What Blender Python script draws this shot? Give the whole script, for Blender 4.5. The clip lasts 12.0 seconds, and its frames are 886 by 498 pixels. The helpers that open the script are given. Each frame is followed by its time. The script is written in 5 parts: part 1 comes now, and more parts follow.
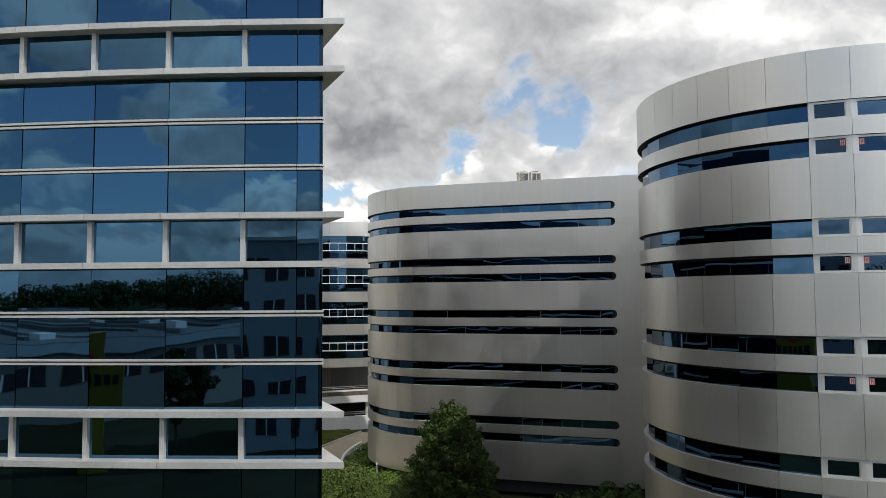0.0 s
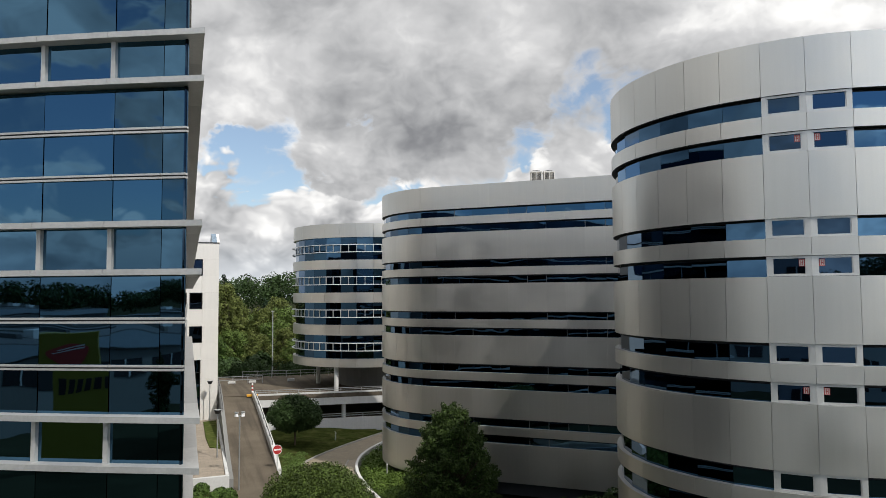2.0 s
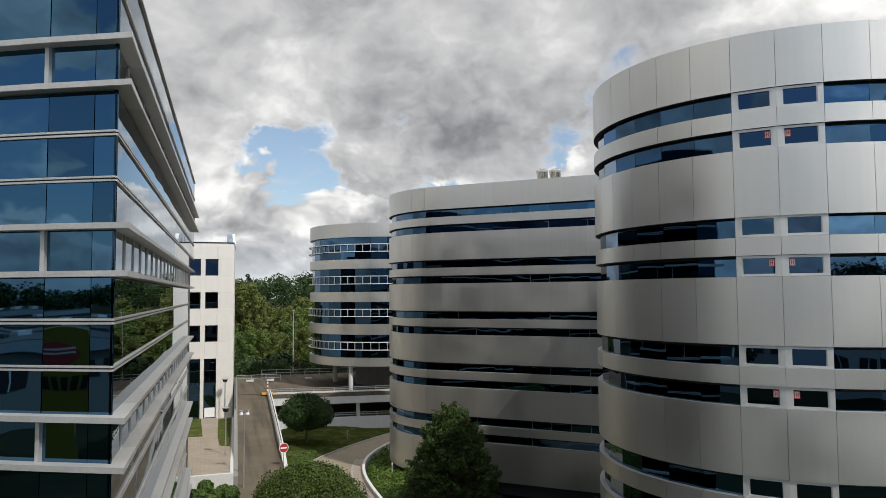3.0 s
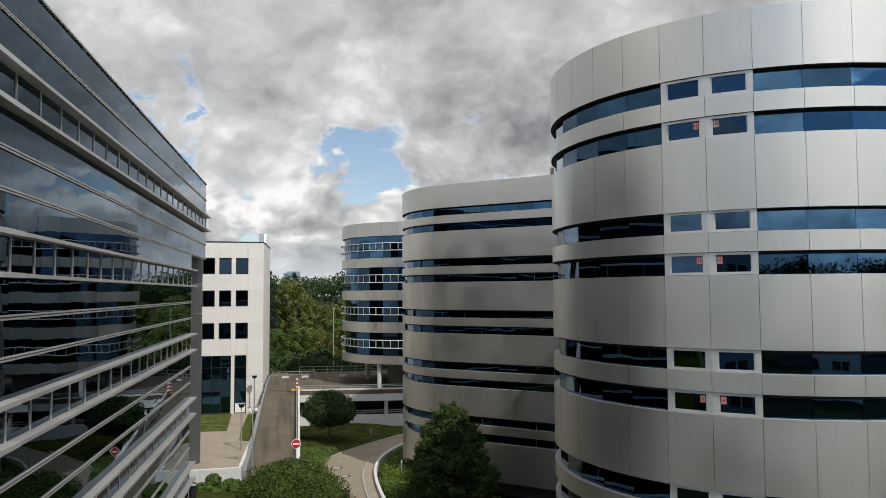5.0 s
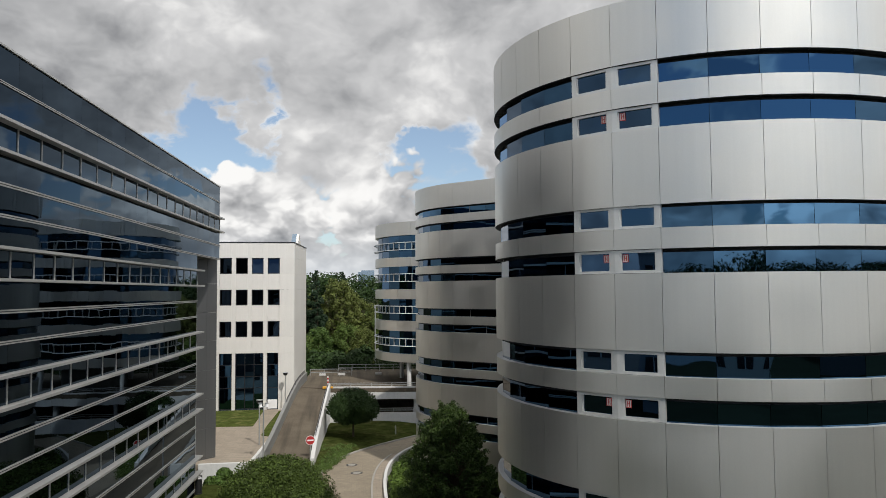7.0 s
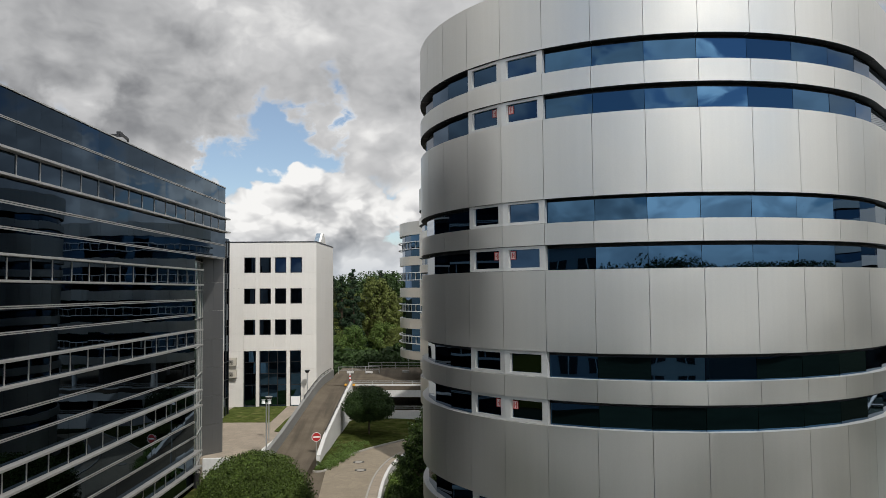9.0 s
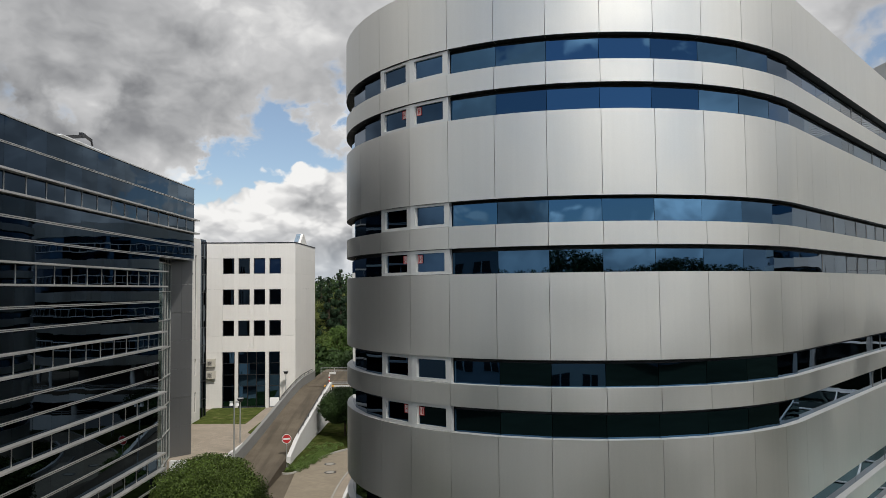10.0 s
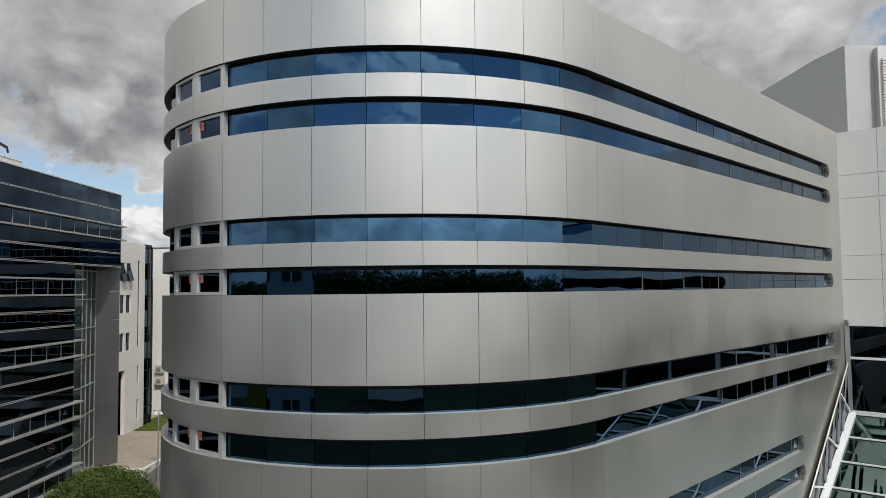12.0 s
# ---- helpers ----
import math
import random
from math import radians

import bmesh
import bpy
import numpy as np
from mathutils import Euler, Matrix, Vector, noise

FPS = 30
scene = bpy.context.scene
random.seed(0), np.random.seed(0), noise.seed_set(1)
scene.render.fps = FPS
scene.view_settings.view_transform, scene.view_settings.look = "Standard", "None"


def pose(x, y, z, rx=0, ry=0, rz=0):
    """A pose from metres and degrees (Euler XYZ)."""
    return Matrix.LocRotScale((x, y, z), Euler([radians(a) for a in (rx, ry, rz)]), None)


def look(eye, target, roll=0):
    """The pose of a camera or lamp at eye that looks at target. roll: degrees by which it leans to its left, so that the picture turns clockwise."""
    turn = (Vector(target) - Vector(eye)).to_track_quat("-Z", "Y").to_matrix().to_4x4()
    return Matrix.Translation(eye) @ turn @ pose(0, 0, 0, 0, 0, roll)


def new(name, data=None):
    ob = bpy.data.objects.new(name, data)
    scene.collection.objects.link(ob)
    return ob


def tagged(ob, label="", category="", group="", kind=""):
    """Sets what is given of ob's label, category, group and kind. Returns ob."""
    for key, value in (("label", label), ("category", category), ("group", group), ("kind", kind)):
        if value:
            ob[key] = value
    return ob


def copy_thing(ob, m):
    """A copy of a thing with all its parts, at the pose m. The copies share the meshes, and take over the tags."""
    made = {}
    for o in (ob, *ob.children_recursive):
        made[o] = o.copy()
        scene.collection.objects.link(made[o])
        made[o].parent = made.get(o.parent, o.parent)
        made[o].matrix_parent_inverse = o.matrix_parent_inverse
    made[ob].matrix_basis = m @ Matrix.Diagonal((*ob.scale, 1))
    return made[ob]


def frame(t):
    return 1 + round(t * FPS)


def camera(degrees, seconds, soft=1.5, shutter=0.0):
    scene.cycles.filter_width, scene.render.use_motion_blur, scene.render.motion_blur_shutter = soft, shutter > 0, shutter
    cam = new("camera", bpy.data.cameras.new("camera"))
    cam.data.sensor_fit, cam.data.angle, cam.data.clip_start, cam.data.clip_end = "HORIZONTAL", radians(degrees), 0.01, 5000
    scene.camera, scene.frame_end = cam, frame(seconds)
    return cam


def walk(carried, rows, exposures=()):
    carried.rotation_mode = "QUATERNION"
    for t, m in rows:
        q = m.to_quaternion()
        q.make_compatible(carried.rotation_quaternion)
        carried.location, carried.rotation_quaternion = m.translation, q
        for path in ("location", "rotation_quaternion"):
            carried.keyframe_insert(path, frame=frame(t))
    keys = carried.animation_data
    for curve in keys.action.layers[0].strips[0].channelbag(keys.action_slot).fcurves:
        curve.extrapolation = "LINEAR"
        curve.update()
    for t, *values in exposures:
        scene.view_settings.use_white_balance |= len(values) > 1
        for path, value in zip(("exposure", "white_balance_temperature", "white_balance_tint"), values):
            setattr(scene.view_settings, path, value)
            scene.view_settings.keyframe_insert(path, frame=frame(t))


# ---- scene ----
cam = camera(61.98, 12.0, soft=0.5)
METRES, EYE, TILT, LEAN, TURN = 27.7, 12.0, 0.0, 0.0, -26.6
ROWS = [
    (0.0, 0.0088, 0.0007, 0.0030, 0.57, 3.57, 0.39),
    (0.5, 0.0452, 0.0016, 0.0040, 1.86, 3.53, 0.41),
    (1.0, 0.0796, 0.0049, 0.0054, 3.21, 3.53, 0.44),
    (1.5, 0.1144, 0.0088, 0.0062, 4.45, 3.54, 0.41),
    (2.0, 0.1508, 0.0147, 0.0078, 5.77, 3.53, 0.39),
    (2.5, 0.1879, 0.0215, 0.0091, 7.12, 3.48, 0.40),
    (3.0, 0.2265, 0.0280, 0.0091, 8.53, 3.46, 0.39),
    (3.5, 0.2637, 0.0357, 0.0093, 9.94, 3.43, 0.41),
    (5.5, 0.4165, 0.0794, 0.0095, 15.49, 3.32, 0.36),
    (6.0, 0.4556, 0.0912, 0.0101, 16.95, 3.29, 0.45),
    (6.5, 0.4955, 0.1046, 0.0104, 18.41, 3.26, 0.46),
    (7.0, 0.5344, 0.1187, 0.0096, 19.90, 3.26, 0.43),
    (9.0, 0.6825, 0.1883, 0.0082, 25.06, 3.17, 0.56),
    (9.5, 0.7185, 0.2124, 0.0088, 25.19, 3.18, 0.52),
    (10.0, 0.7555, 0.2333, 0.0115, 25.33, 3.14, 0.60),
    (10.5, 0.7927, 0.2572, 0.0142, 25.45, 3.18, 0.48),
    (11.0, 0.8315, 0.2803, 0.0198, 25.53, 3.21, 0.46),
    (11.5, 0.8719, 0.3065, 0.0243, 25.64, 3.20, 0.60),
    (12.0, 0.9182, 0.3323, 0.0266, 25.71, 3.17, 0.61),
]
walk(cam, [(t, pose(0, 0, EYE, TILT, LEAN, TURN) @ pose(METRES * x, METRES * y, METRES * z, 90 + pitch, roll, yaw)) for t, x, y, z, yaw, pitch, roll in ROWS],
     exposures=((0.0, 0.16), (2.5, 0.02), (6.5, -0.08), (12.0, -0.2)))

# ---- sky, sun ----
SUN_TO = Vector((0.423, -0.906, 1.185)).normalized()
sun = new("sun", bpy.data.lights.new("sun", "SUN"))
sun.data.energy, sun.data.angle, sun.data.color = 3.2, radians(0.6), (1.0, 0.96, 0.9)
sun.matrix_world = look((0, 0, 60), Vector((0, 0, 60)) - SUN_TO)

world = bpy.data.worlds.new("world")
scene.world = world
world.use_nodes = True


class Nodes:
    """Short hand to wire up a node tree."""

    def __init__(self, tree):
        self.tree = tree
        tree.nodes.clear()

    def add(self, kind, inputs=None):
        n = self.tree.nodes.new(kind)
        for k, v in (inputs or {}).items():
            if isinstance(v, bpy.types.NodeSocket):
                self.tree.links.new(v, n.inputs[k])
            else:
                n.inputs[k].default_value = v
        return n

    def math(self, op, a, b=0.0, c=0.0):
        n = self.add("ShaderNodeMath", {0: a, 1: b, 2: c})
        n.operation = op
        return n.outputs[0]

    def vec(self, op, a, b=(0, 0, 0)):
        n = self.add("ShaderNodeVectorMath", {0: a, 1: b})
        n.operation = op
        return n.outputs["Value"] if op in ("DOT_PRODUCT", "LENGTH") else n.outputs["Vector"]

    def noise(self, vector, scale, detail=4.0, rough=0.55, out="Fac"):
        return self.add("ShaderNodeTexNoise", {"Vector": vector, "Scale": scale, "Detail": detail, "Roughness": rough}).outputs[out]

    def ramp(self, fac, *stops):
        n = self.add("ShaderNodeValToRGB", {"Fac": fac})
        e = n.color_ramp.elements
        while len(e) < len(stops):
            e.new(0.5)
        for el, (at, col) in zip(e, stops):
            el.position, el.color = at, (*col, 1) if not isinstance(col, float) else (col, col, col, 1)
        return n.outputs["Color"]

    def mix(self, fac, a, b, blend="MIX"):
        n = self.add("ShaderNodeMix", {"Factor": fac})
        n.data_type, n.blend_type = "RGBA", blend
        for sock, v in ((n.inputs[6], a), (n.inputs[7], b)):
            if isinstance(v, bpy.types.NodeSocket):
                self.tree.links.new(v, sock)
            else:
                sock.default_value = (*v, 1)
        return n.outputs[2]

    def remap(self, v, a, b, lo=0.0, hi=1.0):
        n = self.add("ShaderNodeMapRange", {0: v, 1: a, 2: b, 3: lo, 4: hi})
        n.interpolation_type = "SMOOTHSTEP"
        return n.outputs[0]


def heading(az, el):
    """A direction: az degrees from +y towards -x, el degrees up."""
    a, e = radians(az), radians(el)
    return Vector((-math.sin(a) * math.cos(e), math.cos(a) * math.cos(e), math.sin(e)))


def build_sky():
    w = Nodes(world.node_tree)
    d = w.vec("NORMALIZE", w.add("ShaderNodeTexCoord").outputs["Generated"])
    sky = w.add("ShaderNodeTexSky")
    sky.sky_type, sky.sun_disc = "NISHITA", False
    sky.sun_elevation, sky.sun_rotation = math.asin(SUN_TO.z), math.atan2(SUN_TO.x, SUN_TO.y)
    sky.air_density, sky.dust_density, sky.ozone_density = 1.0, 0.25, 2.0
    blue = w.mix(0.16, w.vec("MULTIPLY", sky.outputs["Color"], (SKY, SKY, SKY)), (0.62, 0.68, 0.74))
    z = w.add("ShaderNodeSeparateXYZ", {0: d}).outputs["Z"]
    p = w.vec("ADD", w.vec("MULTIPLY", d, (1.0, 1.0, 1.45)), SHIFT)
    warp = w.vec("MULTIPLY", w.vec("SUBTRACT", w.noise(p, 6.0, 4, 0.55, "Color"), (0.5, 0.5, 0.5)), (0.11, 0.11, 0.09))
    p = w.vec("ADD", p, warp)

    shaken = w.vec("MULTIPLY", w.vec("SUBTRACT", w.noise(d, 10.0, 5, 0.6, "Color"), (0.5, 0.5, 0.5)), (0.17, 0.17, 0.13))
    shaken = w.vec("NORMALIZE", w.vec("ADD", d, shaken))

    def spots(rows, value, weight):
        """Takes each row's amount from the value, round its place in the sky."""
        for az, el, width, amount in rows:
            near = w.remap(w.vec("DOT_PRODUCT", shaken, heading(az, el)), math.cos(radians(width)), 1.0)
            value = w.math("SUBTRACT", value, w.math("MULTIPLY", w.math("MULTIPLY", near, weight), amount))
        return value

    def heaps(q):
        """Cauliflower lumps: rounded cells at four sizes."""
        total = None
        for scale, weight in ((9.0, 0.55), (19.0, 0.34), (41.0, 0.2), (90.0, 0.1)):
            v = w.add("ShaderNodeTexVoronoi", {"Vector": q, "Scale": scale})
            v.feature = "SMOOTH_F1"
            v.inputs["Smoothness"].default_value = 0.25
            h = w.math("MULTIPLY", w.math("SUBTRACT", 0.42, v.outputs["Distance"]), weight)
            total = h if total is None else w.math("ADD", total, h)
        return total

    big = w.noise(p, 1.7, 2, 0.5)
    puff = w.noise(p, 4.6, 9, 0.54)
    above = w.noise(w.vec("ADD", p, (0.0, 0.0, 0.06)), 4.6, 8, 0.53)
    lumps = heaps(p)
    lumps_above = heaps(w.vec("ADD", p, (-0.012, 0.0, 0.035)))
    relief = w.math("SUBTRACT", lumps, lumps_above)
    rag = w.remap(w.noise(p, 9.0, 7, 0.57), 0.34, 0.64, 0.05, 1.65)
    glow = w.remap(w.vec("DOT_PRODUCT", d, SUN_TO), 0.3, 1.0, 1.0, 3.0)
    glow = w.add("ShaderNodeCombineXYZ", {0: glow, 1: glow, 2: glow}).outputs[0]
    stops = ((0.0, (0.17, 0.175, 0.19)), (0.26, (0.28, 0.285, 0.30)), (0.48, (0.46, 0.465, 0.475)), (0.74, (0.68, 0.68, 0.685)), (1.0, (1.08, 1.07, 1.05)))

    # cumulus heaps standing low round the horizon
    crest = w.math("ADD", CREST, w.math("MULTIPLY", w.math("SUBTRACT", w.noise(d, 3.4, 2, 0.5), 0.5), 0.16))
    crest = spots(CRESTS, crest, 1.0)
    rise = w.math("ADD", w.math("SUBTRACT", crest, z), w.math("ADD", w.math("MULTIPLY", lumps, 0.17), w.math("MULTIPLY", w.math("SUBTRACT", puff, 0.5), 0.16)))
    low_thick = w.remap(rise, -0.004, 0.014)
    low_light = w.math("ADD", 0.79, w.math("ADD", w.math("MULTIPLY", relief, 1.15), w.math("MULTIPLY", lumps, 0.5)))
    low_light = w.math("ADD", low_light, w.remap(rise, 0.0, 0.07, 0.16, -0.02))
    low_light = w.math("SUBTRACT", low_light, w.math("MULTIPLY", w.remap(w.noise(p, 4.1, 5, 0.55), 0.46, 0.66), 0.2))
    low_light = w.math("ADD", low_light, w.remap(z, 0.03, 0.10, 0.16, 0.0))
    low = w.vec("MULTIPLY", w.ramp(low_light, *stops), glow)
    col = w.mix(low_thick, blue, low)

    # the higher broken deck with lit edges and grey bellies
    cover = w.math("ADD", w.math("MULTIPLY", big, 0.42), w.math("MULTIPLY", puff, 0.80))
    cover = w.math("ADD", cover, w.math("MULTIPLY", lumps, 0.10))
    cover = w.math("SUBTRACT", cover, w.remap(z, 0.11, 0.20, 0.22, 0.0))
    cover = spots(GAPS, cover, rag)
    # the sky to the south is more broken
    cover = w.math("SUBTRACT", cover, w.math("MULTIPLY", w.remap(w.vec("DOT_PRODUCT", d, (-0.2, -1.0, 0.0)), 0.15, 0.7), w.remap(w.noise(p, 7.0, 4, 0.55), 0.42, 0.58, 0.0, 0.19)))
    thick = w.remap(cover, 0.415, 0.565)
    mass = w.math("SUBTRACT", w.noise(p, 2.5, 6, 0.5), w.noise(w.vec("ADD", p, (-0.03, 0.0, 0.11)), 2.5, 6, 0.5))
    light = w.math("ADD", 0.60, w.math("ADD", w.math("MULTIPLY", mass, 1.1), w.math("MULTIPLY", w.math("SUBTRACT", puff, above), 1.25)))
    light = w.math("ADD", light, w.math("MULTIPLY", relief, w.remap(z, 0.15, 0.5, 0.75, 0.3)))
    light = w.math("ADD", light, w.remap(cover, 0.48, 0.58, 0.26, 0.0))
    grey = w.math("MULTIPLY", w.remap(w.noise(p, 2.1, 6, 0.55), 0.42, 0.62), w.remap(z, 0.06, 0.22, 0.4, 1.0))
    light = w.math("SUBTRACT", light, w.math("MULTIPLY", grey, 0.34))
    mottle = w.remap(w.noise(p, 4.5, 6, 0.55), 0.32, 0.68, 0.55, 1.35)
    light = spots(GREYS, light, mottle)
    light = w.math("MULTIPLY", w.math("ADD", light, 0.36), 0.70)
    high = w.vec("MULTIPLY", w.ramp(light, *stops), glow)
    col = w.mix(thick, col, high)
    col = w.mix(w.remap(z, 0.0, 0.095, 0.8, 0.0), col, (0.58, 0.63, 0.69))
    col = w.mix(w.remap(z, -0.02, 0.0), (0.09, 0.1, 0.07), col)
    bg = w.add("ShaderNodeBackground", {"Color": col, "Strength": 0.95})
    w.tree.links.new(bg.outputs[0], w.add("ShaderNodeOutputWorld").inputs[0])


SKY = 0.125
SHIFT = (3.1, 1.7, 0.4)
CREST = 0.135
# where the heaps stand lower (or, negative, higher): azimuth, height, width in degrees, amount
CRESTS = ((-33, 9, 7, -0.085), (-15, 8, 8, 0.0), (-7, 8, 8, -0.075), (6, 8, 6, -0.055), (15, 8, 5, 0.015), (24, 8, 5, 0.03), (135, 8, 15, -0.05))
# breaks in the deck: azimuth, height, width in degrees, depth
GAPS = ((-28.2, 12.9, 4.5, 0.13), (-35.2, 13.6, 4.0, 0.12), (-7.6, 11.6, 3.6, 0.13), (-4.0, 10.6, 3.4, 0.12), (9.8, 12.0, 5.0, 0.2), (6.2, 13.6, 4.0, 0.13), (14.6, 9.1, 4.0, 0.15), (23.3, 7.2, 3.0, 0.14), (20.5, 10.2, 5.0, -0.26), (26, 9.0, 4.0, -0.2), (-31.6, 17.0, 3.0, 0.08),
        (24, 18, 9, -0.2), (25, 12.5, 5, -0.22), (0.5, 14.5, 6, -0.22), (-16, 15, 9, -0.2), (-12.5, 10.5, 4, -0.2), (-22, 14, 4.5, -0.2), (-31.8, 12.5, 2.5, -0.1), (-48, 21, 10, -0.22), (14, 20, 8, -0.2), (18, 13, 4, -0.12), (-3, 20, 9, -0.15), (-24, 22, 9, -0.15),
        (137, 21, 7, 0.1), (130, 15, 12, -0.1), (118, 27, 8, 0.12), (175, 14, 9, 0.13), (-160, 20, 10, 0.15), (152, 13, 7, 0.06), (-132, 15, 9, 0.14), (160, 36, 12, 0.15))
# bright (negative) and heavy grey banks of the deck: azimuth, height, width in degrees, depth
# first row: bright western patch added to brighten panels and mirror panes
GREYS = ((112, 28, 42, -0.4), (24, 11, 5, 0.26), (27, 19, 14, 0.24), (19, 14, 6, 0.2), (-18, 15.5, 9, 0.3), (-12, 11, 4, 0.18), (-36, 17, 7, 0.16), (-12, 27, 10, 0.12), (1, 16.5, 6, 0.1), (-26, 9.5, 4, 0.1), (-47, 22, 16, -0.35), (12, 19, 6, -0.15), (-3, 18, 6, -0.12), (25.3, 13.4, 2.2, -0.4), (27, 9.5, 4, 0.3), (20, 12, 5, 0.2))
build_sky()


# ---- materials ----
def material(name, build):
    m = bpy.data.materials.new(name)
    m.use_nodes = True
    n = Nodes(m.node_tree)
    pos = n.add("ShaderNodeNewGeometry").outputs["Position"]
    values = build(n, pos)
    bump = values.pop("bump", None)
    bsdf = n.add("ShaderNodeBsdfPrincipled", values)
    if bump:
        height, dist, strength = bump
        b = n.add("ShaderNodeBump", {"Height": height, "Distance": dist, "Strength": strength})
        n.tree.links.new(b.outputs[0], bsdf.inputs["Normal"])
    n.tree.links.new(bsdf.outputs[0], n.add("ShaderNodeOutputMaterial").inputs[0])
    return m


def tint(n, colour, amount, *facs):
    """The colour, darkened and lightened by the given factors around 0.5."""
    total = None
    for f in facs:
        total = f if total is None else n.math("ADD", total, f)
    total = n.math("MULTIPLY", total, 1.0 / len(facs))
    k = n.remap(total, 0.25, 0.75, 1 - amount, 1 + amount)
    return n.vec("MULTIPLY", colour, n.add("ShaderNodeCombineXYZ", {0: k, 1: k, 2: k}).outputs[0])


def plain(colour, rough=0.6, metal=0.0, amount=0.08, scale=1.2, fine=14.0, bump=0.0, own=0.0, streak=False):
    def build(n, pos):
        facs = [n.noise(pos, scale, 4), n.noise(pos, fine, 3)]
        if streak:
            facs.append(n.noise(n.vec("MULTIPLY", pos, (7, 7, 0.25)), 1.0, 4))
        if own:
            r = n.add("ShaderNodeObjectInfo").outputs["Random"]
            facs.append(n.math("ADD", n.math("MULTIPLY", n.math("SUBTRACT", r, 0.5), own), 0.5))
        out = {"Base Color": tint(n, colour, amount, *facs), "Metallic": metal, "Specular IOR Level": 0.0 if rough > 0.9 else 0.12 if rough > 0.72 else 0.5,
               "Roughness": n.remap(facs[0], 0.3, 0.7, max(0.02, rough - 0.06), min(1, rough + 0.06))}
        if bump:
            out["bump"] = (n.noise(pos, fine, 4), bump, 0.6)
        return out
    return build


def coated_glass(colour, wave=0.0, rough=0.015, edge=(1.0, 1.0, 1.0)):
    """Sun-protection glass: a tinted mirror coating, a little wavy."""
    def build(n, pos):
        r = n.add("ShaderNodeObjectInfo").outputs["Random"]
        k = n.remap(r, 0.0, 1.0, 0.74, 1.16)
        col = n.vec("MULTIPLY", colour, n.add("ShaderNodeCombineXYZ", {0: k, 1: k, 2: k}).outputs[0])
        return {"Base Color": col, "Metallic": 1.0, "Roughness": rough, "Specular Tint": (*edge, 1),
                "bump": (n.noise(n.vec("MULTIPLY", pos, (1, 1, 1.6)), 0.55, 1.0), wave, 1.0)}
    return build


def leaf(colour, spread=0.35):
    def build(n, pos):
        g = n.add("ShaderNodeNewGeometry").outputs["Random Per Island"]
        col = n.ramp(n.math("ADD", n.math("MULTIPLY", g, 0.6), n.math("MULTIPLY", n.noise(pos, 0.8, 2), 0.4)),
                     (0.2, tuple(c * (1 - spread) for c in colour)), (0.8, tuple(c * (1 + spread) for c in colour)))
        return {"Base Color": col, "Roughness": 0.65, "Specular IOR Level": 0.2}
    return build


def cobbles(colour, joint, size):
    def build(n, pos):
        b = n.add("ShaderNodeTexBrick", {"Vector": pos, "Color1": (*colour, 1), "Color2": (*(c * 0.8 for c in colour), 1), "Mortar": (*joint, 1),
                                         "Scale": 1.0, "Mortar Size": 0.012, "Brick Width": size, "Row Height": size / 2})
        col = n.mix(n.remap(n.noise(pos, 0.6, 4), 0.35, 0.7, 0.0, 0.45), b.outputs["Color"], tuple(c * 0.65 for c in colour))
        return {"Base Color": col, "Roughness": 0.85, "bump": (b.outputs["Fac"], -0.01, 0.5)}
    return build


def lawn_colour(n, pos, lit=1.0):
    """Mown grass with dry patches; lit above 1 paints in the yard's sunlight."""
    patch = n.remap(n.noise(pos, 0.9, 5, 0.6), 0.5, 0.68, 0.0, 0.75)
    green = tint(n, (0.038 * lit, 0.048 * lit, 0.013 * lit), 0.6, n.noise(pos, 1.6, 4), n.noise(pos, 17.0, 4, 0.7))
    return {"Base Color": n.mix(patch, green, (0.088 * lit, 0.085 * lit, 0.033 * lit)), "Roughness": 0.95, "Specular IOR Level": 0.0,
            "bump": (n.noise(pos, 13.0, 4, 0.7), 0.06, 0.8)}


def asphalt_colour(n, pos):
    """Old brownish asphalt with dark wheel tracks along the ramp."""
    track = n.remap(n.noise(n.vec("MULTIPLY", pos, (1.3, 0.06, 0.3)), 1.0, 3), 0.45, 0.68, 0.0, 0.55)
    col = tint(n, (0.12, 0.1, 0.075), 0.3, n.noise(pos, 0.5, 5, 0.6), n.noise(pos, 28.0, 3))
    return {"Base Color": n.mix(track, col, (0.05, 0.043, 0.035)), "Roughness": 0.92, "Specular IOR Level": 0.1,
            "bump": (n.noise(pos, 40.0, 3), 0.004, 0.5)}


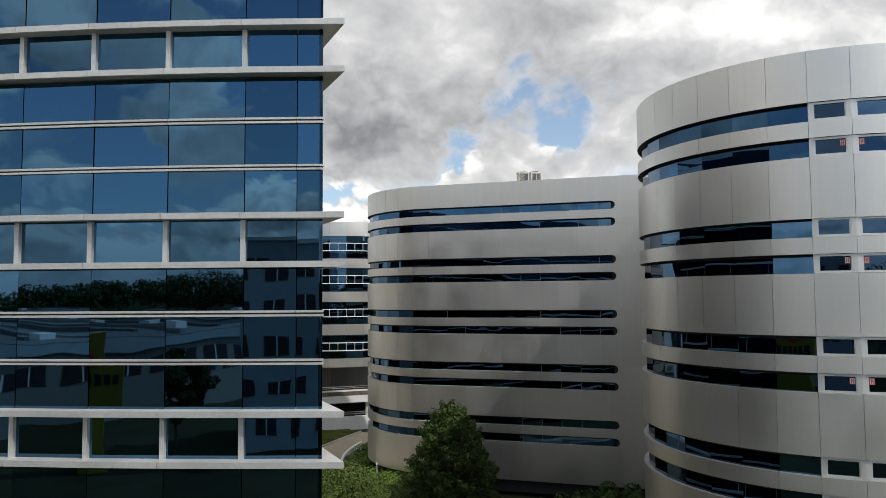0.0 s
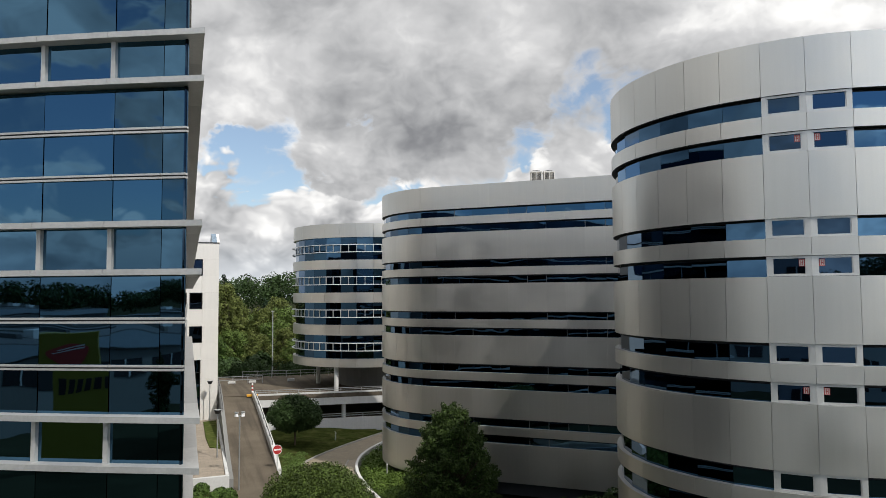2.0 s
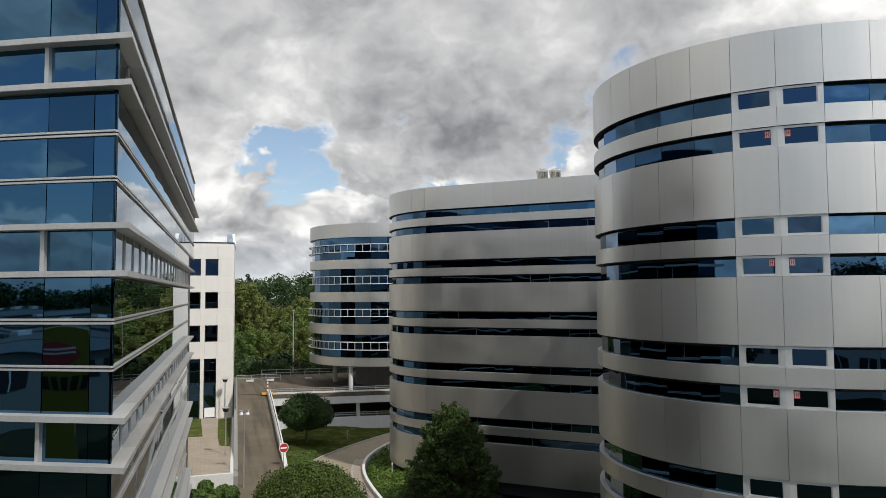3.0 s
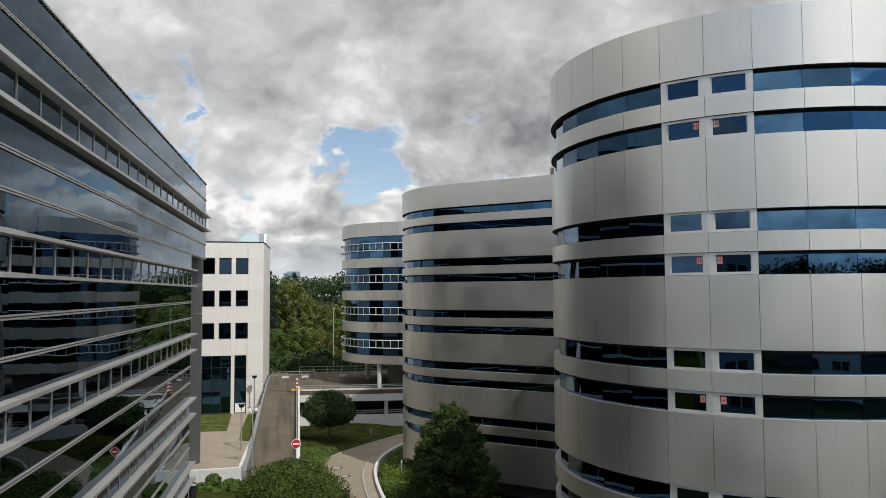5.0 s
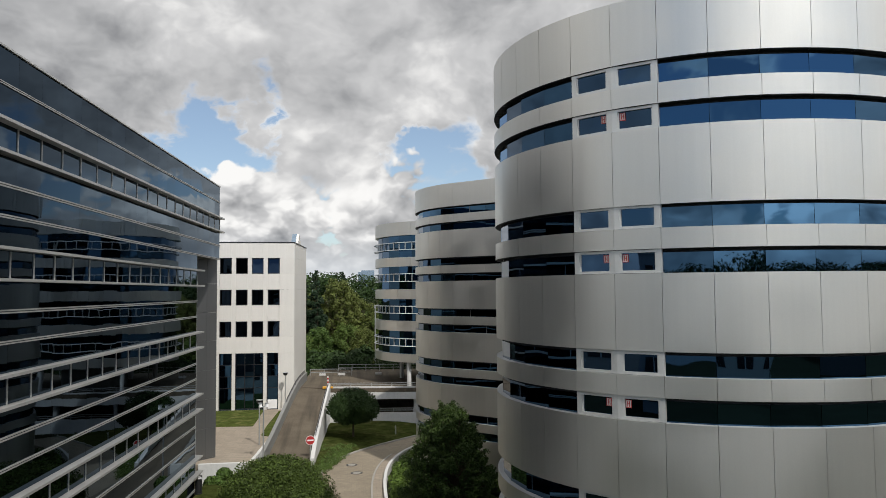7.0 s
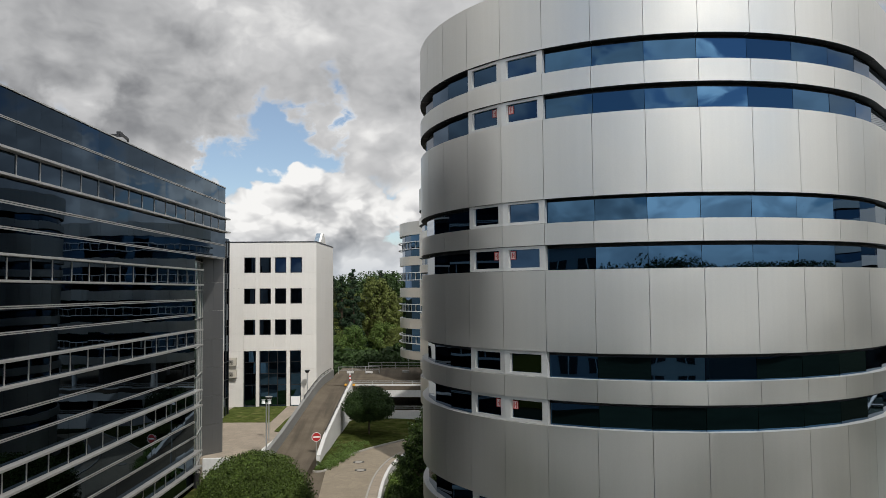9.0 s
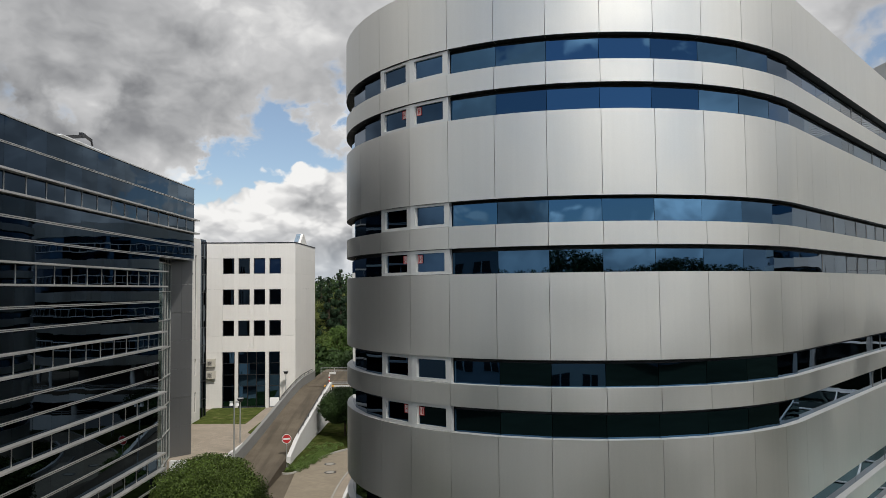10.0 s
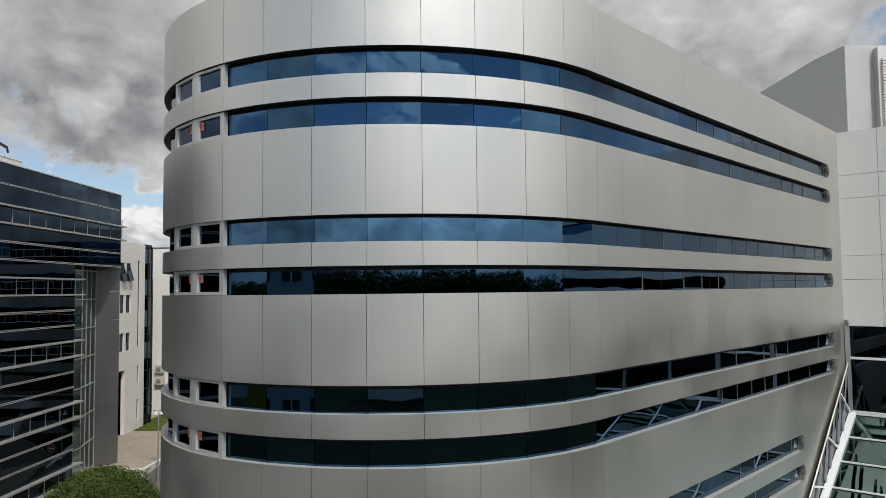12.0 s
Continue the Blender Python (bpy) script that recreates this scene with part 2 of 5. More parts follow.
M = {}
for key, build in {
    "panel": plain((0.65, 0.635, 0.59), 0.40, 0.92, 0.05, 0.5, 30, 0.0, 0.5, True),
    "panel_warm": plain((0.635, 0.61, 0.56), 0.40, 0.91, 0.06, 0.5, 30, 0.0, 0.5, True),
    "panel_pale": plain((0.66, 0.66, 0.63), 0.5, 0.1, 0.05, 0.5, 30, 0.0, 0.4, True),
    "sill": plain((0.2, 0.2, 0.195), 0.4, 0.5, 0.1),
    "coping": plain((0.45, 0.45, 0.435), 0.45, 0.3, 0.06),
    "steel": plain((0.72, 0.72, 0.72), 0.22, 0.9, 0.05),
    "white_steel": plain((0.74, 0.75, 0.75), 0.4, 0.0, 0.06, 1.0, 20),
    "frame": plain((0.6, 0.6, 0.58), 0.42, 0.55, 0.05),
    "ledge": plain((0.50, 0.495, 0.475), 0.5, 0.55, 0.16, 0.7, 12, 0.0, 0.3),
    # ledge metal darkened for the side wall, its weaker sunlight put into the colour
    "ledge_shaded": plain((0.42, 0.415, 0.40), 0.5, 0.5, 0.16, 0.7, 12, 0.0, 0.3),
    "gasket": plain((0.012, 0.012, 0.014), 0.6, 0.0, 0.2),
    "dark": plain((0.02, 0.021, 0.024), 0.7, 0.0, 0.2),
    "glass": coated_glass((0.047, 0.105, 0.18), 0.006),
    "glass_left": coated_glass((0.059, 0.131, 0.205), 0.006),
    # darker copy of glass_left, the side wall's dimmer reflections put into the colour
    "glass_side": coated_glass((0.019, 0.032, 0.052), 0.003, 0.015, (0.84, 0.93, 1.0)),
    "glass_casement": coated_glass((0.04, 0.078, 0.135), 0.004),
    "stair_green": coated_glass((0.25, 0.34, 0.33), 0.01, 0.12),
    "glass_dark": coated_glass((0.05, 0.065, 0.08), 0.006),
    "glass_roof": coated_glass((0.12, 0.175, 0.17), 0.01),
    "tower_grey": plain((0.44, 0.445, 0.44), 0.55, 0.5, 0.06, 0.5, 20, 0.0, 0.0, True),
    "white_wall": plain((0.66, 0.64, 0.60), 0.75, 0.0, 0.07, 0.4, 9, 0.0, 0.4, True),
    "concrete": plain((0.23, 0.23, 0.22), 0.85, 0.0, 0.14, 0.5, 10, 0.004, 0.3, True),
    "pier_metal": plain((0.18, 0.184, 0.186), 0.38, 0.7, 0.07, 0.4, 18, 0.0, 0.3, True),
    "white_concrete": plain((0.58, 0.575, 0.56), 0.8, 0.0, 0.14, 0.5, 8, 0.003, 0.2, True),
    "asphalt": asphalt_colour,
    "roof_gravel": plain((0.30, 0.29, 0.27), 0.95, 0.0, 0.2, 0.5, 25, 0.01),
    "paving": cobbles((0.34, 0.285, 0.22), (0.2, 0.17, 0.14), 0.5),
    "road": cobbles((0.285, 0.238, 0.172), (0.2, 0.17, 0.13), 0.3),
    "kerb": plain((0.33, 0.315, 0.285), 0.8, 0.0, 0.12),
    "grass": lawn_colour,
    # brighter copy of grass, the sunny yard's light put into its colour
    "sunlit_grass": lambda n, pos: lawn_colour(n, pos, 1.7),
    "blade": leaf((0.085, 0.135, 0.03)),
    "ground": plain((0.03, 0.033, 0.02), 0.95, 0.0, 0.3, 0.02, 0.3),
    "leaf": leaf((0.054, 0.094, 0.018)),
    "leaf_near": leaf((0.054, 0.082, 0.015), 0.55),
    "leaf_mid": leaf((0.037, 0.063, 0.013), 0.6),
    "leaf_light": leaf((0.075, 0.115, 0.023)),
    "leaf_dark": leaf((0.026, 0.05, 0.012)),
    "leaf_far": leaf((0.09, 0.11, 0.025), 0.3),
    "leaf_pine": leaf((0.016, 0.034, 0.014)),
    "ivy": leaf((0.085, 0.135, 0.022)),
    "bark": plain((0.09, 0.07, 0.05), 0.9, 0.0, 0.3, 3, 30, 0.02),
    "sign_red": plain((0.42, 0.045, 0.04), 0.5, 0.0, 0.05),
    "beige": plain((0.5, 0.47, 0.4), 0.5, 0.0, 0.08),
    "red": plain((0.38, 0.02, 0.02), 0.5, 0.0, 0.05),
    "white": plain((0.8, 0.8, 0.8), 0.5, 0.0, 0.04),
    "yellow": plain((0.22, 0.177, 0.015), 0.5, 0.0, 0.08),
    "orange": plain((0.7, 0.35, 0.03), 0.5, 0.0, 0.08),
    "lamp_grey": plain((0.45, 0.46, 0.46), 0.4, 0.6, 0.05),
    "black_metal": plain((0.03, 0.03, 0.032), 0.45, 0.5, 0.1),
    "blue_wall": plain((0.30, 0.35, 0.40), 0.8, 0.0, 0.1),
    "hall": plain((0.09, 0.098, 0.105), 0.6, 0.2, 0.15, 0.1, 2, 0.0, 0.6),
    "hall_roof": plain((0.085, 0.088, 0.092), 0.6, 0.2, 0.3, 0.15, 2, 0.0, 0.6),
    "far_glass": plain((0.22, 0.29, 0.36), 0.3, 0.3, 0.05),
}.items():
    M[key] = material(key, build)


# ---- helpers for meshes ----
def mesh(name, bm, mat, smooth=False):
    me = bpy.data.meshes.new(name)
    bmesh.ops.recalc_face_normals(bm, faces=bm.faces[:])
    if smooth:
        for e in bm.edges:
            e.smooth = len(e.link_faces) == 2 and e.calc_face_angle() < 0.7
    bm.to_mesh(me)
    bm.free()
    me.materials.append(M[mat])
    if smooth:
        for p in me.polygons:
            p.use_smooth = True
    return me


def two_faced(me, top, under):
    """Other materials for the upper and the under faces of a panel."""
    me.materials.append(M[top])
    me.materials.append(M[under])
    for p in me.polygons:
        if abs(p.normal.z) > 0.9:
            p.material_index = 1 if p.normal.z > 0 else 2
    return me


def part(name, bm, mat, parent, label="", smooth=False):
    ob = new(name, bm if isinstance(bm, bpy.types.Mesh) else mesh(name, bm, mat, smooth))
    ob.parent = parent
    if label:
        ob["label"] = label
    return ob


def piece(name, me, parent, m):
    """One of many alike pieces, on shared mesh data."""
    ob = new(name, me)
    ob.parent = parent
    ob.matrix_basis = m
    return ob


def thing(name, label, category, at=(0, 0, 0), rz=0.0, group="", kind=""):
    ob = new(name)
    ob.empty_display_size = 0.2
    ob.matrix_basis = pose(*at, 0, 0, rz)
    return tagged(ob, label, category, group, kind)


def setting(name, bm, mat, label, category="", smooth=False):
    return tagged(new(name, mesh(name, bm, mat, smooth)), label, category or name, kind="structure")


def box(bm, x0, x1, y0, y1, z0, z1):
    v = [bm.verts.new((x, y, z)) for z in (z0, z1) for x, y in ((x0, y0), (x1, y0), (x1, y1), (x0, y1))]
    for f in ((0, 1, 2, 3), (4, 5, 6, 7), (0, 1, 5, 4), (1, 2, 6, 5), (2, 3, 7, 6), (3, 0, 4, 7)):
        bm.faces.new([v[i] for i in f])
    return bm


def prism(bm, outline, z0, z1):
    """An upright solid on an outline of (x, y); z0, z1 may be lists."""
    n = len(outline)
    lo = z0 if isinstance(z0, (list, tuple)) else [z0] * n
    hi = z1 if isinstance(z1, (list, tuple)) else [z1] * n
    a = [bm.verts.new((x, y, z)) for (x, y), z in zip(outline, lo)]
    b = [bm.verts.new((x, y, z)) for (x, y), z in zip(outline, hi)]
    bm.faces.new(a[::-1])
    bm.faces.new(b)
    for i in range(n):
        j = (i + 1) % n
        bm.faces.new((a[i], a[j], b[j], b[i]))
    return bm


def tube(bm, a, b, r, r2=None, sides=10):
    a, b = Vector(a), Vector(b)
    r2 = r if r2 is None else r2
    q = (b - a).to_track_quat("Z", "Y")
    ring = [[bm.verts.new(p + q @ Vector((k * math.cos(t), k * math.sin(t), 0))) for t in (2 * math.pi * i / sides for i in range(sides))] for p, k in ((a, r), (b, r2))]
    for i in range(sides):
        j = (i + 1) % sides
        bm.faces.new((ring[0][i], ring[0][j], ring[1][j], ring[1][i]))
    bm.faces.new(ring[0][::-1])
    bm.faces.new(ring[1])
    return bm


def beam(bm, a, b, w, h):
    """A straight bar of section w by h from a to b."""
    a, b = Vector(a), Vector(b)
    d = (b - a).normalized()
    side = d.cross(Vector((0, 0, 1)))
    side = side.normalized() if side.length > 1e-4 else Vector((1, 0, 0))
    up = side.cross(d)
    v = [bm.verts.new(p + side * (sx * w / 2) + up * (sz * h / 2)) for p in (a, b) for sx, sz in ((-1, -1), (1, -1), (1, 1), (-1, 1))]
    for f in ((0, 1, 2, 3), (4, 5, 6, 7), (0, 1, 5, 4), (1, 2, 6, 5), (2, 3, 7, 6), (3, 0, 4, 7)):
        bm.faces.new([v[i] for i in f])
    return bm


def sheet(bm, points):
    bm.faces.new([bm.verts.new(p) for p in points])
    return bm


def arc_solid(r0, r1, a0, a1, z0, z1, steps):
    """A curved slab between two radii about the z axis, angles in degrees."""
    bm = bmesh.new()
    cols = []
    for i in range(steps + 1):
        t = radians(a0 + (a1 - a0) * i / steps)
        c, s = math.cos(t), math.sin(t)
        cols.append([bm.verts.new((r * c, r * s, z)) for r, z in ((r1, z0), (r1, z1), (r0, z1), (r0, z0))])
    for p, q in zip(cols, cols[1:]):
        for i in range(4):
            j = (i + 1) % 4
            bm.faces.new((p[i], q[i], q[j], p[j]))
    bm.faces.new(cols[0])
    bm.faces.new(cols[-1][::-1])
    return bm


def face_frame(x, y, z, normal_deg):
    """A pose whose local x runs along a wall, local -y points out of it along normal_deg, z up."""
    return pose(x, y, z, 0, 0, normal_deg + 90)

# ---- ground ----
def ground_sheet():
    bm = bmesh.new()
    xs = [-2600, -600, -200, -80, -30, 0, 30, 80, 200, 600, 2600]
    verts = [[bm.verts.new((x, y, -0.75)) for y in xs] for x in xs]
    for i in range(len(xs) - 1):
        for j in range(len(xs) - 1):
            bm.faces.new((verts[i][j], verts[i + 1][j], verts[i + 1][j + 1], verts[i][j + 1]))
    return bm


setting("ground", ground_sheet(), "ground", "wide flat ground of grass and earth reaching the horizon")

# ---- curved office wings, clad in metal panels ----
MODULE = 1.25
WING_LABEL = "round-nosed office wing clad in silver-grey metal panels with ribbon windows"


def wing(centre, R, STEP, nose_from, nose_to, phase, flank_angle, flank_len, flank_dir, slot_ends, sills, profile, roof, base, mat, units=()):
    """A wing with a round nose and straight flanks.
    nose_from..nose_to: normals of the nose in degrees; flank_angle: normal of the detailed flank, which runs along flank_dir from the nose's end."""
    low_h, mid_h, up_h, wide_h = profile
    period = sum(profile)
    owner = thing("office_wing", WING_LABEL, "office building", (*centre, 0), group="wings of the round office building")
    gap, deep, back = 0.005, 0.24, 0.20
    # joints of the nose
    cuts = [nose_from]
    k = math.ceil((nose_from - phase) / STEP - 1e-6)
    while phase + k * STEP < nose_to - 0.5:
        a = phase + k * STEP
        if a > nose_from + 0.5:
            cuts.append(a)
        k += 1
    cuts.append(nose_to)
    fn = Vector((math.cos(radians(flank_angle)), math.sin(radians(flank_angle)), 0))
    fd = Vector((*flank_dir, 0)).normalized()
    start = fn * R
    # heights of the panel bands: (z0, z1, kind)
    bands, ribbons = [(sills[0] + low_h + mid_h + up_h, roof)], []
    for s in sills:
        bands.append((s + low_h, s + low_h + mid_h))
        bands.append((s + low_h + mid_h + up_h - period, s))
        ribbons.append((s, s + low_h))
        ribbons.append((s + low_h + mid_h, s + low_h + mid_h + up_h))
    bands[-1] = (base, sills[-1])
    # body behind the cladding, roof sheet
    far = fd * (flank_len + 8)
    arc = [Vector((math.cos(radians(a)), math.sin(radians(a)), 0)) for a in np.linspace(nose_from, nose_to, 37)]
    detailed_last = abs(flank_angle - nose_to) < 0.1
    other_n = arc[0] if detailed_last else arc[-1]
    od = Vector((-other_n.y, other_n.x, 0))
    if od.dot(fd) < 0:
        od = -od
    other_far = od * (flank_len + 8)
    ends = (far, other_far) if detailed_last else (other_far, far)

    def outline(inset):
        pts = [v * (R - inset) for v in arc]
        return [tuple(p.xy) for p in pts + [pts[-1] + ends[0], pts[0] + ends[1]]]

    part("inner_wall", prism(bmesh.new(), outline(0.27), base - 0.8, roof - 0.5), "dark", owner, "dark wall behind the cladding")
    part("roof", prism(bmesh.new(), outline(0.3), roof - 0.45, roof - 0.3), "roof_gravel", owner, "flat gravel roof")
    shared = {}

    def get(key, make, m):
        if key not in shared:
            shared[key] = mesh(key[0], make(), m, key[0] == "cladding_panel")
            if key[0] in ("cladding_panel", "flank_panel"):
                # under faces near black in the gasket colour, no gasket is there
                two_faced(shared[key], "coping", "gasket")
        return shared[key]

    g = math.degrees(gap / R)
    nose = list(zip(cuts, cuts[1:]))
    for i, (a0, a1) in enumerate(nose):
        span = round(a1 - a0, 2)
        mid = (a0 + a1) / 2
        for z0, z1 in bands:
            me = get(("cladding_panel", span, round(z1 - z0, 3)), lambda: arc_solid(R - deep, R, -span / 2 + g, span / 2 - g, 0, z1 - z0, 6), mat)
            piece("cladding_panel", me, owner, pose(0, 0, z0, 0, 0, mid))
        framed = any(abs(mid - u) < 2 for u in units)
        w = 2 * (R - back) * math.tan(radians(span) / 2)
        for j, (z0, z1) in enumerate(ribbons):
            d = Vector((math.cos(radians(mid)), math.sin(radians(mid)), 0))
            if framed:
                window_unit(owner, get, d * (R - 0.06), mid, w * 1.02, z0 + 0.01, z1 - 0.01)
                if j % 2 == 0:
                    side = 1 if abs(mid - units[0]) < 2 else -1
                    rescue_sign(owner, get, d * (R - 0.075), mid, side * 0.33, z1 - 0.31)
            else:
                me = get(("window_pane", round(w, 2), round(z1 - z0, 2)), lambda: box(bmesh.new(), -w / 2 + 0.004, w / 2 - 0.004, -0.015, 0.015, 0, z1 - z0 - 0.09), "glass")
                p = d * (R - back)
                piece("window_pane", me, owner, pose(p.x, p.y, z0, random.gauss(0, 0.16), 0, mid + 90 + random.gauss(0, 0.22)))
    # flank
    n = round(flank_len / MODULE)
    for i in range(n):
        s0 = i * MODULE
        p = start + fd * (s0 + MODULE / 2)
        facing = flank_angle + 90
        for bi, (z0, z1) in enumerate(bands):
            me = get(("flank_panel", "flat", round(z1 - z0, 3)), lambda: box(bmesh.new(), -MODULE / 2 + gap / 4, MODULE / 2 - gap / 4, 0, deep, 0, z1 - z0), mat)
            piece("flank_panel", me, owner, pose(p.x, p.y, z0, 0, 0, facing))
    flip = -1 if (Vector((-fn.y, fn.x, 0)).dot(fd) < 0) else 1
    facing = flank_angle + 90
    for ri, (z0, z1) in enumerate(ribbons):
        h = z1 - z0
        slot_end = slot_ends[ri // 2]
        s0 = 0.0
        while s0 < slot_end - 0.05:
            w = min(MODULE, slot_end - s0)
            me = get(("window_pane", "flat", round(w, 2), round(h, 2)), lambda: box(bmesh.new(), -w / 2 + 0.004, w / 2 - 0.004, -0.015, 0.015, 0, h - 0.09), "glass")
            q = start + fd * (s0 + w / 2) - fn * back
            piece("window_pane", me, owner, pose(q.x, q.y, z0, random.gauss(0, 0.1), 0, facing + random.gauss(0, 0.12)))
            if s0 > 0.1 and random.random() < (0.12 if s0 < 5.5 else 0.55):
                me = get(("pane_bead", round(h, 2)), lambda: box(bmesh.new(), -0.014, 0.014, -0.03, -0.012, 0, h - 0.09), "sill")
                q = start + fd * s0 - fn * back
                piece("pane_bead", me, owner, pose(q.x, q.y, z0, 0, 0, facing))
            s0 += w
        # rounded end of the slot, then plain panels to the end of the flank
        edge = MODULE * math.ceil((slot_end + 0.5) / MODULE)
        w = edge - slot_end
        p = start + fd * (slot_end + w / 2)
        piece("slot_panel", get(("slot_panel", round(w, 2), round(h, 3)), lambda: slot_end_mesh(w, h, deep, gap, True, flip), mat), owner, pose(p.x, p.y, z0, 0, 0, facing))
        piece("slot_lining", get(("slot_lining", round(w, 2), round(h, 3)), lambda: slot_lining(w, h, flip), "steel"), owner, pose(p.x, p.y, z0, 0, 0, facing))
        while edge < n * MODULE - 0.05:
            p = start + fd * (edge + MODULE / 2)
            piece("filler_panel", get(("filler_panel", round(h, 3)), lambda: slot_end_mesh(MODULE, h, deep, gap, False, flip), mat), owner, pose(p.x, p.y, z0, 0, 0, facing))
            edge += MODULE
    # the flank on the other side
    on = other_n
    facing = math.degrees(math.atan2(on.y, on.x)) + 90
    a, b = bmesh.new(), bmesh.new()
    other = flank_len - 5
    for z0, z1 in bands:
        box(a, -other / 2, other / 2, 0, deep, z0, z1)
    for z0, z1 in ribbons:
        box(b, -other / 2, other / 2, back, back + 0.03, z0, z1)
    p = on * R + od * (other / 2)
    for nm, bm, m2 in (("back_cladding", a, mat), ("back_glazing", b, "glass")):
        part(nm, bm, m2, owner).matrix_basis = pose(p.x, p.y, 0, 0, 0, facing)
    return owner


def slot_end_mesh(w, h, deep, gap, rounded, flip):
    """A plain panel, or one whose inner end is cut round as the end of a slot."""
    if not rounded:
        return box(bmesh.new(), -w / 2 + gap, w / 2 - gap, 0, deep, 0, h)
    r = h / 2
    pts = [(w / 2 - gap, 0), (w / 2 - gap, h), (-w / 2, h)]
    pts += [(-w / 2 + r * math.cos(t), r + r * math.sin(t)) for t in np.linspace(math.pi / 2, -math.pi / 2, 13)[1:-1]]
    pts += [(-w / 2, 0)]
    bm = bmesh.new()
    fr = [bm.verts.new((x * flip, 0, z)) for x, z in pts]
    bk = [bm.verts.new((x * flip, deep, z)) for x, z in pts]
    bm.faces.new(fr)
    bm.faces.new(bk[::-1])
    for i in range(len(pts)):
        j = (i + 1) % len(pts)
        bm.faces.new((fr[i], fr[j], bk[j], bk[i]))
    return bm


def slot_lining(w, h, flip):
    r = h / 2 - 0.012
    bm = bmesh.new()
    rows = []
    for t in np.linspace(math.pi / 2, -math.pi / 2, 13):
        x, z = -w / 2 + r * math.cos(t), h / 2 + r * math.sin(t)
        rows.append([bm.verts.new((x * flip, y, z)) for y in (0.01, 0.09, 0.1, 0.19)])
    for a, b in zip(rows, rows[1:]):
        for i in (0, 2):
            bm.faces.new((a[i], b[i], b[i + 1], a[i + 1]))
    return bm


def window_unit(owner, get, p, mid, w, z0, z1):
    """A side-hung window in a broad light metal frame."""
    h = z1 - z0

    def frame_mesh():
        bm = bmesh.new()
        f = 0.15
        box(bm, -w / 2, -w / 2 + f, 0, 0.1, 0, h)
        box(bm, w / 2 - f, w / 2, 0, 0.1, 0, h)
        box(bm, -w / 2 + f, w / 2 - f, 0, 0.1, 0, 0.07)
        box(bm, -w / 2 + f, w / 2 - f, 0, 0.1, h - 0.07, h)
        f = 0.18
        box(bm, -w / 2 + 0.15, -w / 2 + f, 0.03, 0.1, 0.07, h - 0.07)
        box(bm, w / 2 - f, w / 2 - 0.15, 0.03, 0.1, 0.07, h - 0.07)
        return bm
    me = get(("window_frame", round(h, 3)), frame_mesh, "frame")
    m = pose(p.x, p.y, z0, 0, 0, mid + 90)
    piece("window_frame", me, owner, m)
    me = get(("casement_pane", round(h, 3)), lambda: box(bmesh.new(), -w / 2 + 0.18, w / 2 - 0.18, 0.055, 0.075, 0.07, h - 0.07), "glass_casement")
    piece("casement_pane", me, owner, m @ pose(0, 0, 0, random.gauss(0, 0.15), 0, random.gauss(0, 0.3)))


def rescue_sign(owner, get, p, mid, dx, z):
    """A small red sign with pale bars on a window, a way in for the fire brigade."""
    def ring():
        bm = bmesh.new()
        loops = [[bm.verts.new((sx * hx, y, 0.1 + sz * hz)) for sx, sz in ((-1, -1), (1, -1), (1, 1), (-1, 1))] for hx, hz, y in ((0.075, 0.1, 0.012), (0.075, 0.1, 0.0), (0.06, 0.085, 0.0), (0.06, 0.085, 0.012))]
        for p, q in zip(loops, loops[1:] + loops[:1]):
            for i in range(4):
                j = (i + 1) % 4
                bm.faces.new((p[i], p[j], q[j], q[i]))
        return bm

    def emblem():
        half = [(0.035, 0.03), (0.035, 0.17), (0.014, 0.17), (0.014, 0.11)]
        pts = half + [(-0.014, 0.11), (-0.014, 0.17), (-0.035, 0.17), (-0.035, 0.03), (-0.014, 0.03), (-0.014, 0.09), (0.014, 0.09), (0.014, 0.03)]
        bm = bmesh.new()
        fr, bk = ([bm.verts.new((x, y, z)) for x, z in pts] for y in (0.0, 0.012))
        bm.faces.new(fr)
        bm.faces.new(bk[::-1])
        for i in range(len(pts)):
            j = (i + 1) % len(pts)
            bm.faces.new((fr[i], fr[j], bk[j], bk[i]))
        return bm
    m = pose(p.x, p.y, z, 0, 0, mid + 90) @ pose(dx, 0.02, 0)
    piece("rescue_sign", get(("rescue_sign", 0), ring, "sign_red"), owner, m)
    piece("sign_emblem", get(("sign_emblem", 0), emblem, "sign_red"), owner, m)
    piece("sign_backing", get(("sign_backing", 0), lambda: box(bmesh.new(), -0.06, 0.06, 0.006, 0.014, 0.015, 0.185), "white_wall"), owner, m)


def along(deg):
    """The direction of a flank whose normal points along deg, a quarter turn to its left."""
    return (-math.sin(radians(deg)), math.cos(radians(deg)))


RIGHT_SILLS = (16.28, 12.665, 9.03, 5.395, 1.76)
wing((25.983, 19.189), 6.785, 10.141, 128.0, 316.34, 265.838, 316.34, 21.25, along(316.34), (19.04, 19.04, 19.04, 14.41, 11.9), RIGHT_SILLS, (0.6, 0.515, 0.6, 1.92), 19.63, -0.3, "panel", units=(220.2, 230.34))
MID_SILLS = (16.34, 12.93, 9.53, 6.11, 2.70)
wing((25.75, 49.69), 6.75, 10.4, 46.34, 226.34, 226.34, 226.34, 17.5, along(226.34), (12.04,) * 5, MID_SILLS, (0.52, 0.53, 0.52, 1.84), 19.46, 0.3, "panel_warm")
